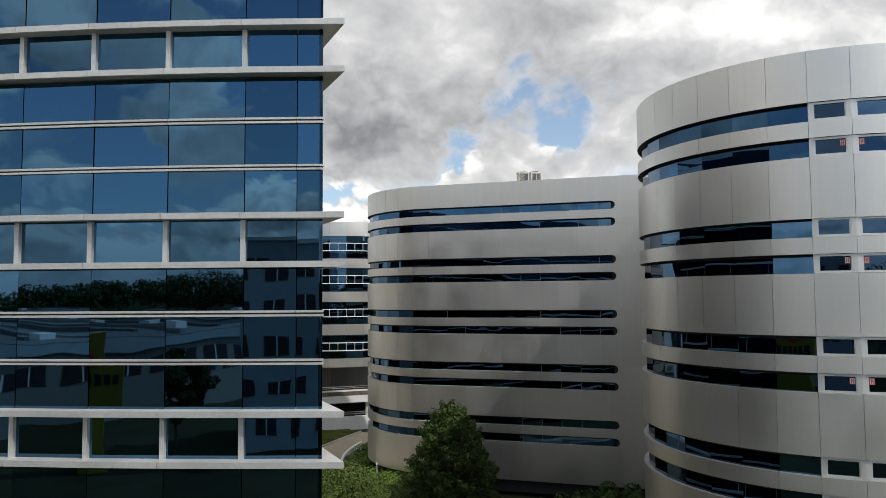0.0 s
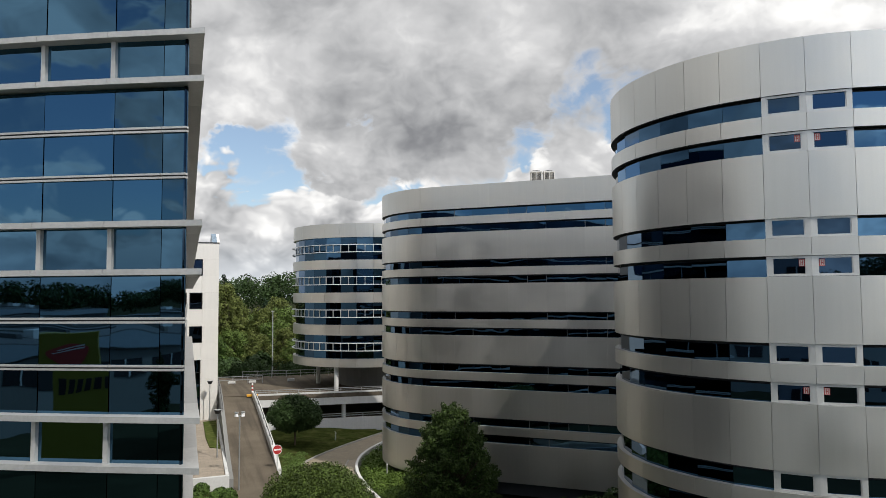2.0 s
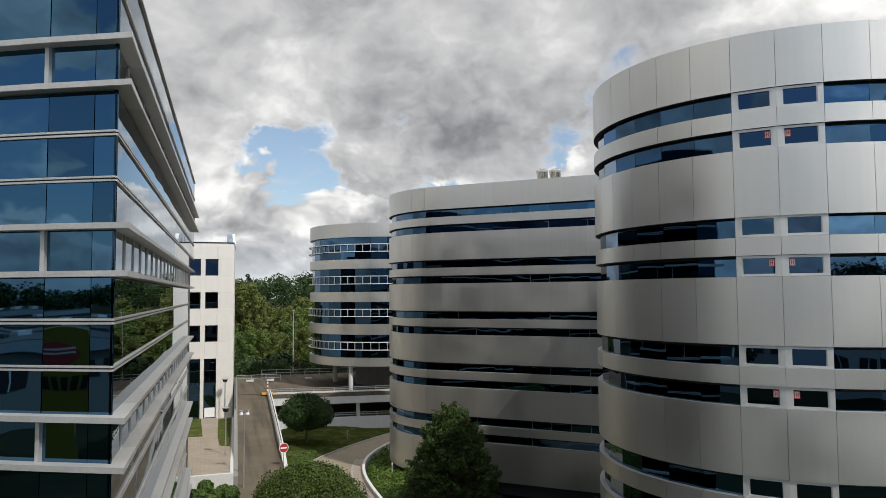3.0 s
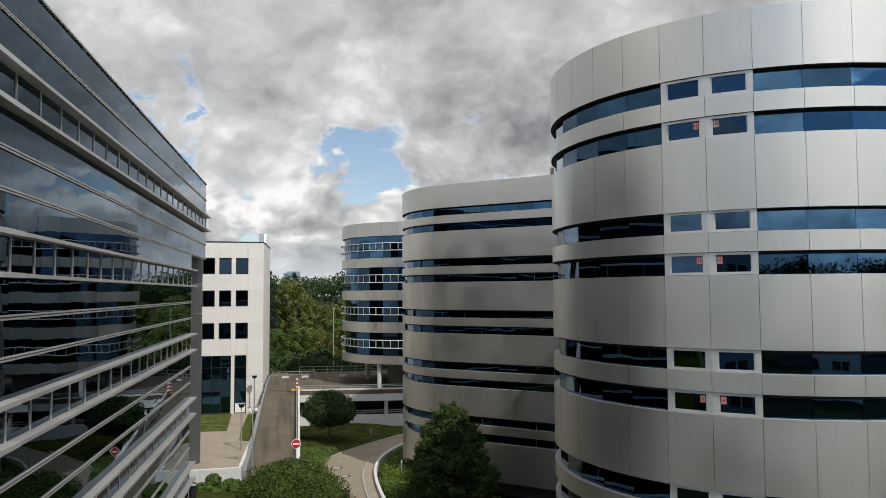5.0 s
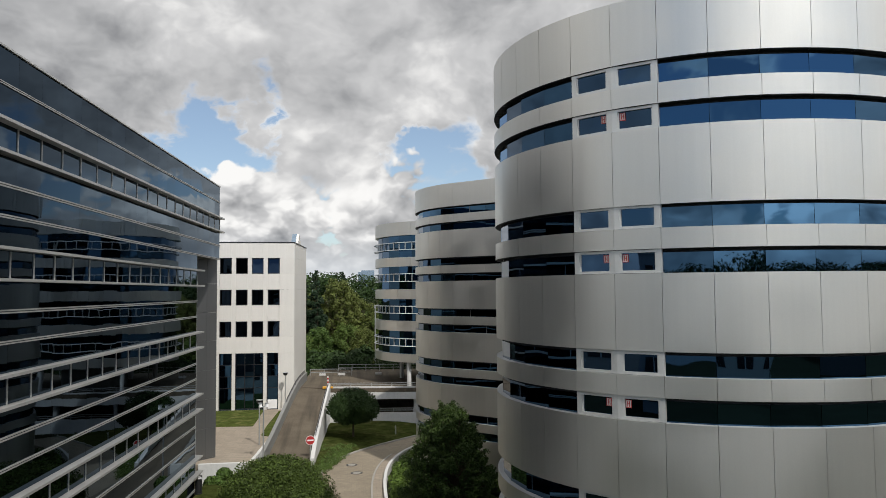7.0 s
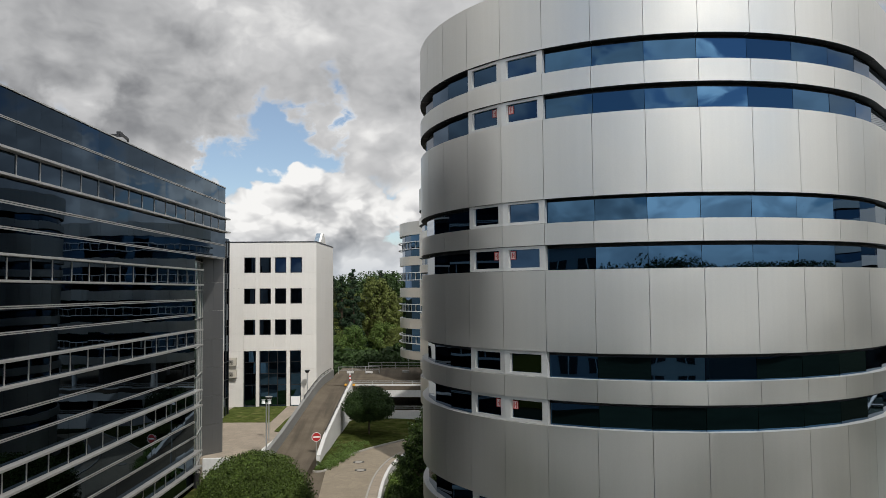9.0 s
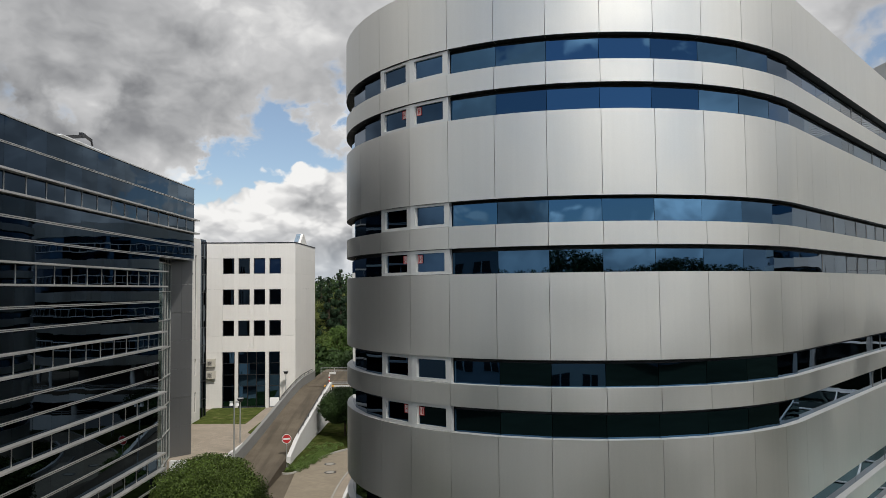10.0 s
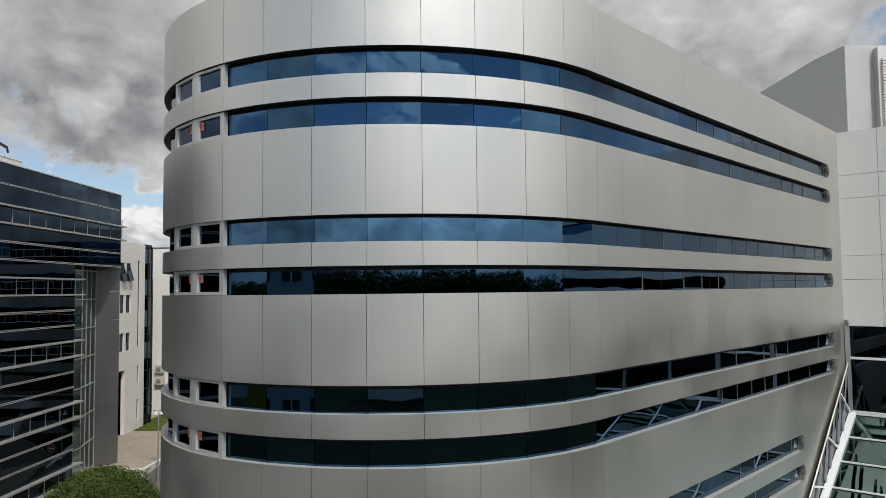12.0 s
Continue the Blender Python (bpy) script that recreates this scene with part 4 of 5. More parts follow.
def white_building():
    owner = thing("white_office_building", "white panelled office building with dark square windows", "office building")
    o, d, face = WHITE_CORNER, WHITE_ALONG, -88.0
    length = 8.83
    wins_u = [(1.83, 2.93), (3.32, 4.42), (4.80, 5.90), (6.30, 7.43)]
    wins_z = [(14.05, 15.57), (11.03, 12.53), (8.0, 9.5)]
    door_u, door_z = (1.81, 7.33), (1.08, 6.47)
    top, base = 17.03, -0.7
    us = sorted({0.0, length, *door_u, *[v for w in wins_u for v in w]})
    zs = sorted({base, 1.08, 2.9, 4.7, 6.47, top, *[v for w in wins_z for v in w]})
    for u0, u1 in zip(us, us[1:]):
        for z0, z1 in zip(zs, zs[1:]):
            um, zm = (u0 + u1) / 2, (z0 + z1) / 2
            if any(a < um < b for a, b in wins_u) and any(a < zm < b for a, b in wins_z):
                continue
            if door_u[0] < um < door_u[1] and door_z[0] < zm < door_z[1]:
                continue
            p = o + d * um
            part("facade_panel", box(bmesh.new(), -(u1 - u0) / 2 + 0.003, (u1 - u0) / 2 - 0.003, 0, 0.35, 0.003, z1 - z0 - 0.003), "white_wall", owner).matrix_basis = face_frame(p.x, p.y, z0, face)
    p = o + d * (length / 2)
    part("inner_wall", box(bmesh.new(), -length / 2 + 0.02, length / 2 - 0.36, 0.36, 9.0, base, top - 0.2), "dark", owner).matrix_basis = face_frame(p.x, p.y, 0, face)
    part("roof_edge", box(bmesh.new(), -length / 2 - 0.03, length / 2 + 0.03, -0.03, 0.4, 0, 0.1), "black_metal", owner).matrix_basis = face_frame(p.x, p.y, top, face)
    for i, (u0, u1) in enumerate(wins_u):
        for j, (z0, z1) in enumerate(wins_z):
            p = o + d * ((u0 + u1) / 2)
            w, h = u1 - u0, z1 - z0
            fr = bmesh.new()
            for b in ((-w / 2, -w / 2 + 0.07, 0, h), (w / 2 - 0.07, w / 2, 0, h), (-w / 2 + 0.07, w / 2 - 0.07, 0, 0.07), (-w / 2 + 0.07, w / 2 - 0.07, h - 0.07, h)):
                box(fr, b[0], b[1], 0.14, 0.22, b[2], b[3])
            f = part("window_frame", fr, "black_metal", owner)
            f.matrix_basis = face_frame(p.x, p.y, z0, face)
            tilt = -9 if (j == 0 and i >= 2) else random.gauss(0, 0.4)
            g = part("pane", box(bmesh.new(), -w / 2 + 0.06, w / 2 - 0.06, 0.0, 0.02, 0.0, h - 0.1), "glass_side", f)
            g.matrix_basis = pose(0, 0.17 if tilt > -5 else -0.0, 0.05, tilt, 0, random.gauss(0, 0.4))
    # tall entrance glazing with two white posts
    for u0, u1 in ((1.81, 3.0), (3.32, 5.92), (6.27, 7.33)):
        p = o + d * ((u0 + u1) / 2)
        w = u1 - u0
        n = max(1, round(w / 0.9))
        f = part("entrance_frame", box(bmesh.new(), -w / 2, w / 2, 0.32, 0.35, 0, 5.39), "dark", owner)
        f.matrix_basis = face_frame(p.x, p.y, 1.08, face)
        cuts = (0.0, 0.15, 2.1, 3.2, 4.3, 5.39)
        for z0, z1 in zip(cuts, cuts[1:]):
            part("transom", box(bmesh.new(), -w / 2, w / 2, 0.2, 0.31, z1 - 0.05, z1), "black_metal", f)
            for k in range(n):
                x0, x1 = -w / 2 + w * k / n, -w / 2 + w * (k + 1) / n
                g = part("pane", box(bmesh.new(), -(x1 - x0) / 2 + 0.03, (x1 - x0) / 2 - 0.03, 0, 0.02, 0, z1 - z0 - 0.05), "glass", f)
                g.matrix_basis = pose((x0 + x1) / 2, 0.26, z0, random.gauss(0, 1.2), 0, random.gauss(0, 1.2))
        for k in range(n + 1):
            x = -w / 2 + (w - 0.06) * k / n
            part("mullion", box(bmesh.new(), x, x + 0.06, 0.19, 0.31, 0, 5.39), "black_metal", f)
    for u in (3.16, 6.095):
        p = o + d * u
        part("post", box(bmesh.new(), -0.155, 0.155, 0.02, 0.18, 0, 5.39), "white_wall", owner).matrix_basis = face_frame(p.x, p.y, 1.08, face)
    p = o + d * 6.8
    part("white_panel", box(bmesh.new(), -0.45, 0.45, 0.1, 0.16, 0.1, 0.95), "white", owner, "white panel at the foot of the glazing").matrix_basis = face_frame(p.x, p.y, 1.08, face)
    # right-hand side
    c = o + d * length
    sd = Vector((0.05, 1.0, 0)).normalized()
    for k, (a, b) in enumerate(((0.0, 2.4), (2.4, 4.8), (4.8, 7.2), (7.2, 9.55))):
        for z0, z1 in zip((base, 2.9, 4.7, 6.47, 8.0, 9.5, 11.03, 12.53, 14.05, 15.57), (2.9, 4.7, 6.47, 8.0, 9.5, 11.03, 12.53, 14.05, 15.57, top)):
            q = c + sd * ((a + b) / 2)
            part("facade_panel", box(bmesh.new(), -(b - a) / 2 + 0.003, (b - a) / 2 - 0.003, 0, 0.3, 0.003, z1 - z0 - 0.003), "white_wall", owner).matrix_basis = face_frame(q.x, q.y, z0, -2.9)
    q = c + sd * 4.775
    part("roof_edge", box(bmesh.new(), -4.775, 4.775, -0.03, 0.4, 0, 0.1), "black_metal", owner).matrix_basis = face_frame(q.x, q.y, top, -2.9)
    # pointed roof light over the side wall
    def gable(x0, x1):
        bm = bmesh.new()
        pts = ((1.8, 0.1), (3.5, 1.15), (4.1, 1.15), (5.9, 0.1))
        fr, bk = ([bm.verts.new((x, c.y + s, top + z)) for s, z in pts] for x in (x0, x1))
        bm.faces.new(fr)
        bm.faces.new(bk[::-1])
        for i in range(4):
            j = (i + 1) % 4
            bm.faces.new((fr[i], fr[j], bk[j], bk[i]))
        return bm
    part("roof_light", gable(c.x - 0.5, c.x - 0.06), "far_glass", owner, "pointed blue glass roof light")
    part("roof_fin", gable(c.x - 0.055, c.x + 0.18), "white_wall", owner, "white pointed side of the roof light")
    # stair glazing and the set-forward block
    g0, g1 = Vector((1.4, 62.7, 0)), Vector((1.4, 64.5, 0))
    gd = (g1 - g0).normalized()
    gf = 0.0
    L = (g1 - g0).length
    m = (g0 + g1) / 2
    for i in range(11):
        z0 = -0.5 + i * 1.6
        for s in (-1, 1):
            q = m + gd * (s * L / 4)
            part("stair_pane", box(bmesh.new(), -L / 4 + 0.03, L / 4 - 0.03, 0, 0.03, 0.03, 1.57), "glass_side", owner).matrix_basis = face_frame(q.x, q.y, z0, gf) @ pose(0, 0, 0, 0, 0, random.gauss(0, 0.4))
        part("stair_transom", box(bmesh.new(), -L / 2, L / 2, -0.06, 0.05, -0.03, 0.03), "black_metal", owner).matrix_basis = face_frame(m.x, m.y, z0, gf)
    for s in (-0.5, 0, 0.5):
        q = m + gd * (s * L)
        part("stair_mullion", box(bmesh.new(), -0.04, 0.04, -0.06, 0.05, -0.5, 16.9), "black_metal", owner).matrix_basis = face_frame(q.x, q.y, 0, gf)
    part("stair_body", prism(bmesh.new(), [(-4, 62.8), (1.3, 62.8), (1.3, 64.3), (-4, 66)], -0.7, 16.7), "dark", owner)
    # block set forward, windows in its side
    x, y0, y1, top2 = 1.5, 50.5, 62.6, 17.0
    holes = [(wy, wz, 0.9, 1.5) for wy in (56.4, 57.85, 59.1) for wz in (13.75, 11.1, 7.95)] + [(61.3, 8.15, 0.5, 7.4), (61.3, 5.1, 0.45, 1.4), (61.3, 1.95, 0.45, 1.7)]
    ys = sorted({y0, y1, *[v for w in holes for v in (w[0] - w[2] / 2, w[0] + w[2] / 2)]})
    zs = sorted({base, 6.4, top2, *[v for w in holes for v in (w[1], w[1] + w[3])]})
    ys = sorted({*ys, 58.85})
    for a, b in zip(ys, ys[1:]):
        for z0, z1 in zip(zs, zs[1:]):
            ym, zm = (a + b) / 2, (z0 + z1) / 2
            if ym < 58.8 and zm < 6.4:
                continue
            if any(abs(ym - w[0]) < w[2] / 2 and w[1] < zm < w[1] + w[3] for w in holes):
                continue
            part("block_panel", box(bmesh.new(), x - 0.3, x, a + 0.003, b - 0.003, z0 + 0.003, z1 - 0.003), "white_wall", owner)
    part("block_body", box(bmesh.new(), x - 12, x - 0.32, y0, y1, 6.4, top2 - 0.1), "dark", owner)
    part("lower_body", box(bmesh.new(), x - 12, x - 1.6, y0, 58.55, base, 6.39), "white_wall", owner, "white recessed wall of the lower storeys")
    part("lower_body", box(bmesh.new(), x - 12, x - 0.32, 58.56, y1, base, 6.39), "dark", owner)
    part("recess_side", box(bmesh.new(), x - 1.6, x, 58.56, 58.84, base, 6.4), "white_wall", owner)
    part("recess_glazing", box(bmesh.new(), x - 1.58, x - 1.55, 56.3, 58.0, 1.6, 6.0), "glass_side", owner)
    part("plant_room", box(bmesh.new(), x - 6, x - 0.1, 54.6, 58.1, top2, 18.8), "white_wall", owner, "white plant room on the roof")
    part("plant_vent", box(bmesh.new(), x - 0.1, x - 0.07, 57.2, 57.6, 17.8, 18.3), "dark", owner)
    part("block_front", box(bmesh.new(), x - 12, x, y0 - 0.3, y0, 6.4, top2), "white_wall", owner)
    for wy, wz, w, h in holes:
        open_out = w > 0.8 and wz > 13
        m = pose(x - 0.12, wy, wz + (h if open_out else 0), 0, 0, 90)
        win = part("block_window", box(bmesh.new(), -w / 2, w / 2, 0.07, 0.1, -h if open_out else 0, 0 if open_out else h), "gasket", owner)
        win.matrix_basis = m
        sash = bmesh.new()
        for b in ((-w / 2, -w / 2 + 0.06, -h, 0), (w / 2 - 0.06, w / 2, -h, 0), (-w / 2 + 0.06, w / 2 - 0.06, -h, -h + 0.06), (-w / 2 + 0.06, w / 2 - 0.06, -0.06, 0)):
            box(sash, b[0], b[1], 0.0, 0.05, b[2], b[3])
        sash = part("sash", sash, "black_metal", win)
        sash.matrix_basis = pose(0, 0, 0 if open_out else h, -16 if open_out else 0)
        pane = part("pane", box(bmesh.new(), -w / 2 + 0.06, w / 2 - 0.06, 0.02, 0.03, -h + 0.06, -0.06), "glass_side", win)
        pane.matrix_basis = pose(0, 0, 0 if open_out else h, -16 if open_out else 0)
    return owner


white_building()


def wall_cooler(u, z):
    p = WHITE_CORNER + WHITE_ALONG * u
    owner = thing("wall_cooler", "beige outdoor air conditioning unit hung on the white wall", "air conditioner", group="coolers on the white wall")
    owner.matrix_basis = face_frame(p.x, p.y, z, -88.0)
    part("casing", box(bmesh.new(), -0.4, 0.4, -0.42, -0.06, 0, 0.74), "beige", owner)
    part("fan_grille", box(bmesh.new(), -0.3, 0.12, -0.425, -0.42, 0.09, 0.53), "concrete", owner, "grey square fan grille")
    part("fan", tube(bmesh.new(), (-0.09, -0.425, 0.31), (-0.09, -0.44, 0.31), 0.17, sides=24), "black_metal", owner)
    for i in range(5):
        part("grille_slat", box(bmesh.new(), -0.29, 0.11, -0.452, -0.442, 0.13 + i * 0.085, 0.15 + i * 0.085), "beige", owner)
    for k in (-0.3, 0.3):
        part("bracket", box(bmesh.new(), k - 0.02, k + 0.02, -0.42, 0, -0.06, 0), "black_metal", owner)


wall_cooler(0.81, 5.12)
wall_cooler(0.81, 3.99)

# ---- parking deck, ramp, roads ----
RAMP_Y0, RAMP_Y1, DECK = 46.9, 71.05, 2.88


def ramp_z(y):
    t = min(1, max(0, (y - RAMP_Y0) / (RAMP_Y1 - RAMP_Y0)))
    low = min(1, max(0, (RAMP_Y0 - y) / 6))
    return 0.15 - 0.56 * low + (DECK - 0.15) * (t * t * (3 - 2 * t) * 0.5 + t * 0.5)


def ramp_x(y):
    t = (y - RAMP_Y0) / (RAMP_Y1 - RAMP_Y0)
    return 8.25 + 1.0 * t, 11.35 + 0.6 * t


def strip_solid(fx, fz0, fz1, y0, y1, steps=16):
    """A solid along y: fx(y) gives its two sides, fz0/fz1 its under and top."""
    bm = bmesh.new()
    rows = []
    for i in range(steps + 1):
        y = y0 + (y1 - y0) * i / steps
        a, b = fx(y)
        rows.append([bm.verts.new((a, y, fz0(y))), bm.verts.new((b, y, fz0(y))), bm.verts.new((b, y, fz1(y))), bm.verts.new((a, y, fz1(y)))])
    for p, q in zip(rows, rows[1:]):
        for i in range(4):
            j = (i + 1) % 4
            bm.faces.new((p[i], p[j], q[j], q[i]))
    bm.faces.new(rows[0])
    bm.faces.new(rows[-1][::-1])
    return bm


setting("ramp", strip_solid(ramp_x, lambda y: -0.7, ramp_z, RAMP_Y0 - 6, RAMP_Y1), "asphalt", "asphalt ramp rising to the parking deck", "ramp")
setting("ramp_wall_1", strip_solid(lambda y: (ramp_x(y)[0] - 0.28, ramp_x(y)[0]), lambda y: -0.7, lambda y: ramp_z(y) + 0.85, RAMP_Y0 - 0.5, RAMP_Y1 + 6), "concrete", "pale concrete wall beside the ramp", "wall")
setting("ramp_wall_2", strip_solid(lambda y: (ramp_x(y)[1], ramp_x(y)[1] + 0.3), lambda y: -0.7, lambda y: ramp_z(y) + min(0.5, 0.02 + 0.16 * (y - 50.3)), 50.3, RAMP_Y1 - 1), "white_concrete", "pale concrete wall beside the ramp", "wall")
bm = prism(bmesh.new(), [(9.2, 71), (12.0, 69.6), (40, 66.6), (60, 66), (60, 86), (9.4, 86.5)], DECK - 0.4, DECK)
setting("parking_deck", bm, "asphalt", "upper parking deck of asphalt on concrete", "deck")


def parapet(a, b, z0, z1, name, t=0.25):
    a, b = Vector(a), Vector(b)
    n = Vector((-(b - a).y, (b - a).x)).normalized() * t
    bm = prism(bmesh.new(), [tuple(a), tuple(b), tuple(b + n), tuple(a + n)], z0, z1)
    return setting(name, bm, "white_concrete", "long white concrete parapet of the parking deck", "wall")


parapet((12.1, 69.6), (40, 66.6), 1.8, 3.02, "deck_parapet_1")
parapet((12.1, 69.3), (40, 66.3), -0.9, 0.55, "deck_parapet_2")
setting("deck_floor", prism(bmesh.new(), [(12.1, 69.8), (40, 66.8), (40, 90), (12.1, 90)], -0.72, -0.5), "asphalt", "lower parking floor in shade", "floor")
setting("deck_back_wall", box(bmesh.new(), 12, 40, 89, 89.4, -0.7, 2.6), "concrete", "concrete back wall of the lower deck", "wall")


def railing(a, b, z, n, h=0.9, w=0.16):
    a, b = Vector((*a, z)), Vector((*b, z))
    owner = thing("deck_railing", "grey steel guard rail along the edge of the parking deck", "railing", group="guard rails of the deck")
    for i in range(n + 1):
        p = a.lerp(b, i / n)
        part("post", tube(bmesh.new(), p, p + Vector((0, 0, h)), 0.035, sides=6), "lamp_grey", owner)
    for k in (h * 0.5, h * 0.95):
        part("rail", beam(bmesh.new(), a + Vector((0, 0, k)), b + Vector((0, 0, k)), 0.05, w), "lamp_grey", owner)


railing((12.2, 69.7), (30, 67.75), DECK + 0.15, 9, 0.34, 0.05)
railing((9.6, 80.6), (14.2, 80.4), DECK, 3, 0.78, 0.06)
railing((12.6, 85.5), (32, 83.5), DECK, 12, 0.78, 0.06)
for x in (10.96, 13.1, 17.2):
    st = thing("wheel_stop", "short pale concrete block on the parking deck", "wheel stop", (x, 80.1, DECK), group="blocks on the deck")
    part("block", box(bmesh.new(), -0.38, 0.38, -0.12, 0.12, 0.1, 0.3), "white_concrete", st)
    for k in (-0.28, 0.28):
        part("foot", box(bmesh.new(), k - 0.05, k + 0.05, -0.1, 0.1, 0, 0.1), "concrete", st)

railing((12.4, 69.45), (30, 67.5), 0.55, 9, 0.42, 0.06)
for i in range(5):
    x = 15.5 + i * 5
    c = thing("deck_column", "round white concrete column under the deck", "column", (x, 70.2 - 0.108 * (x - 12), -0.5), group="columns under the deck")
    part("shaft", tube(bmesh.new(), (0, 0, 0), (0, 0, 3.15), 0.2, sides=16), "white_concrete", c)



def handrail(side, y0, y1, lift, n):
    owner = thing("ramp_handrail", "dark steel handrail on the wall of the ramp", "railing", group="handrails of the ramp")
    pts = []
    for i in range(n + 1):
        y = y0 + (y1 - y0) * i / n
        x = ramp_x(y)[0] - 0.14 if side == 0 else ramp_x(y)[1] + 0.12
        pts.append(Vector((x, y, ramp_z(y) + lift)))
    for p in pts:
        part("post", tube(bmesh.new(), p - Vector((0, 0, 0.3)), p, 0.02, sides=6), "black_metal", owner)
    for p, q in zip(pts, pts[1:]):
        part("rail", beam(bmesh.new(), p, q, 0.06, 0.05), "black_metal", owner)


handrail(0, 62.0, 76.0, 1.1, 7)
handrail(1, 54.0, 69.0, 0.72, 7)

# paved yard, lawn and low wall before the white building
setting("yard", prism(bmesh.new(), [(-12, 46.25), (7.95, 46.35), (8.95, 71.0), (-12, 71.0)], -0.7, [1.15, 1.15, 1.08, 1.08]), "paving", "yard of pale clay pavers", "pavement")
setting("yard_kerb", prism(bmesh.new(), [(7.75, 46.4), (7.95, 46.4), (8.9, 68.2), (8.7, 68.2)], 0.5, [1.24, 1.24, 1.2, 1.2]), "white_concrete", "pale kerb between yard and ramp wall", "kerb")


setting("lawn_1", prism(bmesh.new(), [(0.9, 68.6), (0.9, 60.3), (6.15, 60.0), (6.0, 68.75)], 0.5, 1.135), "sunlit_grass", "small mown lawn before the white building", "lawn")
setting("lawn_3", prism(bmesh.new(), [(7.5, 67.6), (7.3, 60.0), (7.35, 55.8), (8.05, 55.2), (8.6, 67.9)], 0.3, [1.16, 1.17, 1.18, 1.18, 1.16]), "sunlit_grass", "narrow strip of lawn beside the ramp wall", "lawn")
setting("terrace", prism(bmesh.new(), [(5.3, 39.5), (7.9, 39.5), (7.95, 46.0), (5.35, 45.94)], -0.75, 0.42), "grass", "raised strip of ground before the yard wall", "ground")
setting("yard_wall", prism(bmesh.new(), [(4.6, 45.95), (7.95, 46.05), (7.95, 46.34), (4.6, 46.24)], -0.7, 1.24), "white_concrete", "low pale concrete wall", "wall")


# service road curving to the lower deck
def bezier(pts, n):
    a, b, c, d = (Vector(p) for p in pts)
    return [a * (1 - t) ** 3 + b * 3 * t * (1 - t) ** 2 + c * 3 * t * t * (1 - t) + d * t ** 3 for t in (i / n for i in range(n + 1))]


LEFT_EDGE = bezier(((12.2, 49.6), (12.7, 54.0), (14.6, 57.0), (23.5, 65.0)), 20)
WALL_LINE = [Vector((16.5, 20)), Vector((16.45, 34))] + bezier(((16.4, 42.0), (16.4, 50.5), (17.2, 54.5), (21.5, 59.5)), 20)


def ribbon(line, o0, o1, z0, z1):
    """A solid along a line of points, between two offsets to its right; z1 may be a pair for its two sides."""
    bm = bmesh.new()
    hi = z1 if isinstance(z1, tuple) else (z1, z1)
    rows = []
    for i, p in enumerate(line):
        q = line[min(i + 1, len(line) - 1)] - line[max(i - 1, 0)]
        k = Vector((q.y, -q.x)).normalized()
        a, b = p + k * o0, p + k * o1
        rows.append([bm.verts.new((a.x, a.y, z0)), bm.verts.new((b.x, b.y, z0)), bm.verts.new((b.x, b.y, hi[1])), bm.verts.new((a.x, a.y, hi[0]))])
    for p, q in zip(rows, rows[1:]):
        for i in range(4):
            j = (i + 1) % 4
            bm.faces.new((p[i], p[j], q[j], q[i]))
    bm.faces.new(rows[0])
    bm.faces.new(rows[-1][::-1])
    return bm


left = [(12.75, 20.0), (12.75, 42.0)] + [tuple(p) for p in LEFT_EDGE]
right = [tuple(p) for p in WALL_LINE] + [(26.0, 63.0)]
setting("road", prism(bmesh.new(), left + right[::-1], -0.75, -0.42), "road", "service road of pale concrete pavers", "road")
setting("apron", prism(bmesh.new(), [(7.9, 30.0), (12.74, 30.0), (12.74, 42.0), (12.25, 49.3), (11.2, 49.3), (11.4, 53.0), (8.0, 53.0)], -0.75, -0.416), "asphalt", "worn asphalt at the foot of the ramp", "pavement")
setting("kerb_1", ribbon(WALL_LINE, 0.0, 0.2, -0.75, -0.14), "white_concrete", "low pale concrete wall round the planting", "wall")
setting("gutter", ribbon(WALL_LINE[:16], -0.68, 0.0, -0.75, -0.39), "paving", "narrow paved strip along the road", "pavement")
setting("gutter_kerb", ribbon(WALL_LINE[:16], -0.8, -0.68, -0.75, -0.35), "kerb", "low kerb beside the paved strip", "kerb")
tip = [Vector((11.2 + 0.55 + 0.55 * math.cos(t), 49.5 + 0.75 * math.sin(t))) for t in np.linspace(math.pi, 2 * math.pi, 9)]
TIP = [Vector((11.15, 51.5))] + tip + LEFT_EDGE[1:]
setting("kerb_2", ribbon(TIP, -0.03, 0.1, -0.75, -0.31), "kerb", "grey concrete kerb round the lawn", "kerb")


def bank():
    """Lawn between ramp and road, rising gently from the kerb to the ramp wall."""
    bm = bmesh.new()
    rows = []
    for p in LEFT_EDGE:
        f = min(1.0, (p.y - 49.6) / 14.0)
        q = Vector((11.45 + 0.25 * f, 50.2 + 19.0 * f)) if f < 0.9 else Vector((11.7 + (p.x - 18.0) * 0.9, 69.2))
        row = []
        for i in range(7):
            t = i / 6
            c = p.lerp(q, t)
            row.append(bm.verts.new((c.x, c.y, -0.34 + (0.55 * t - 0.2 * t * t) * (1.0 - 0.6 * f) + 0.05 * math.sin(9 * t + p.y))))
        rows.append(row)
    for a, b in zip(rows, rows[1:]):
        for i in range(6):
            bm.faces.new((a[i], a[i + 1], b[i + 1], b[i]))
    return bm


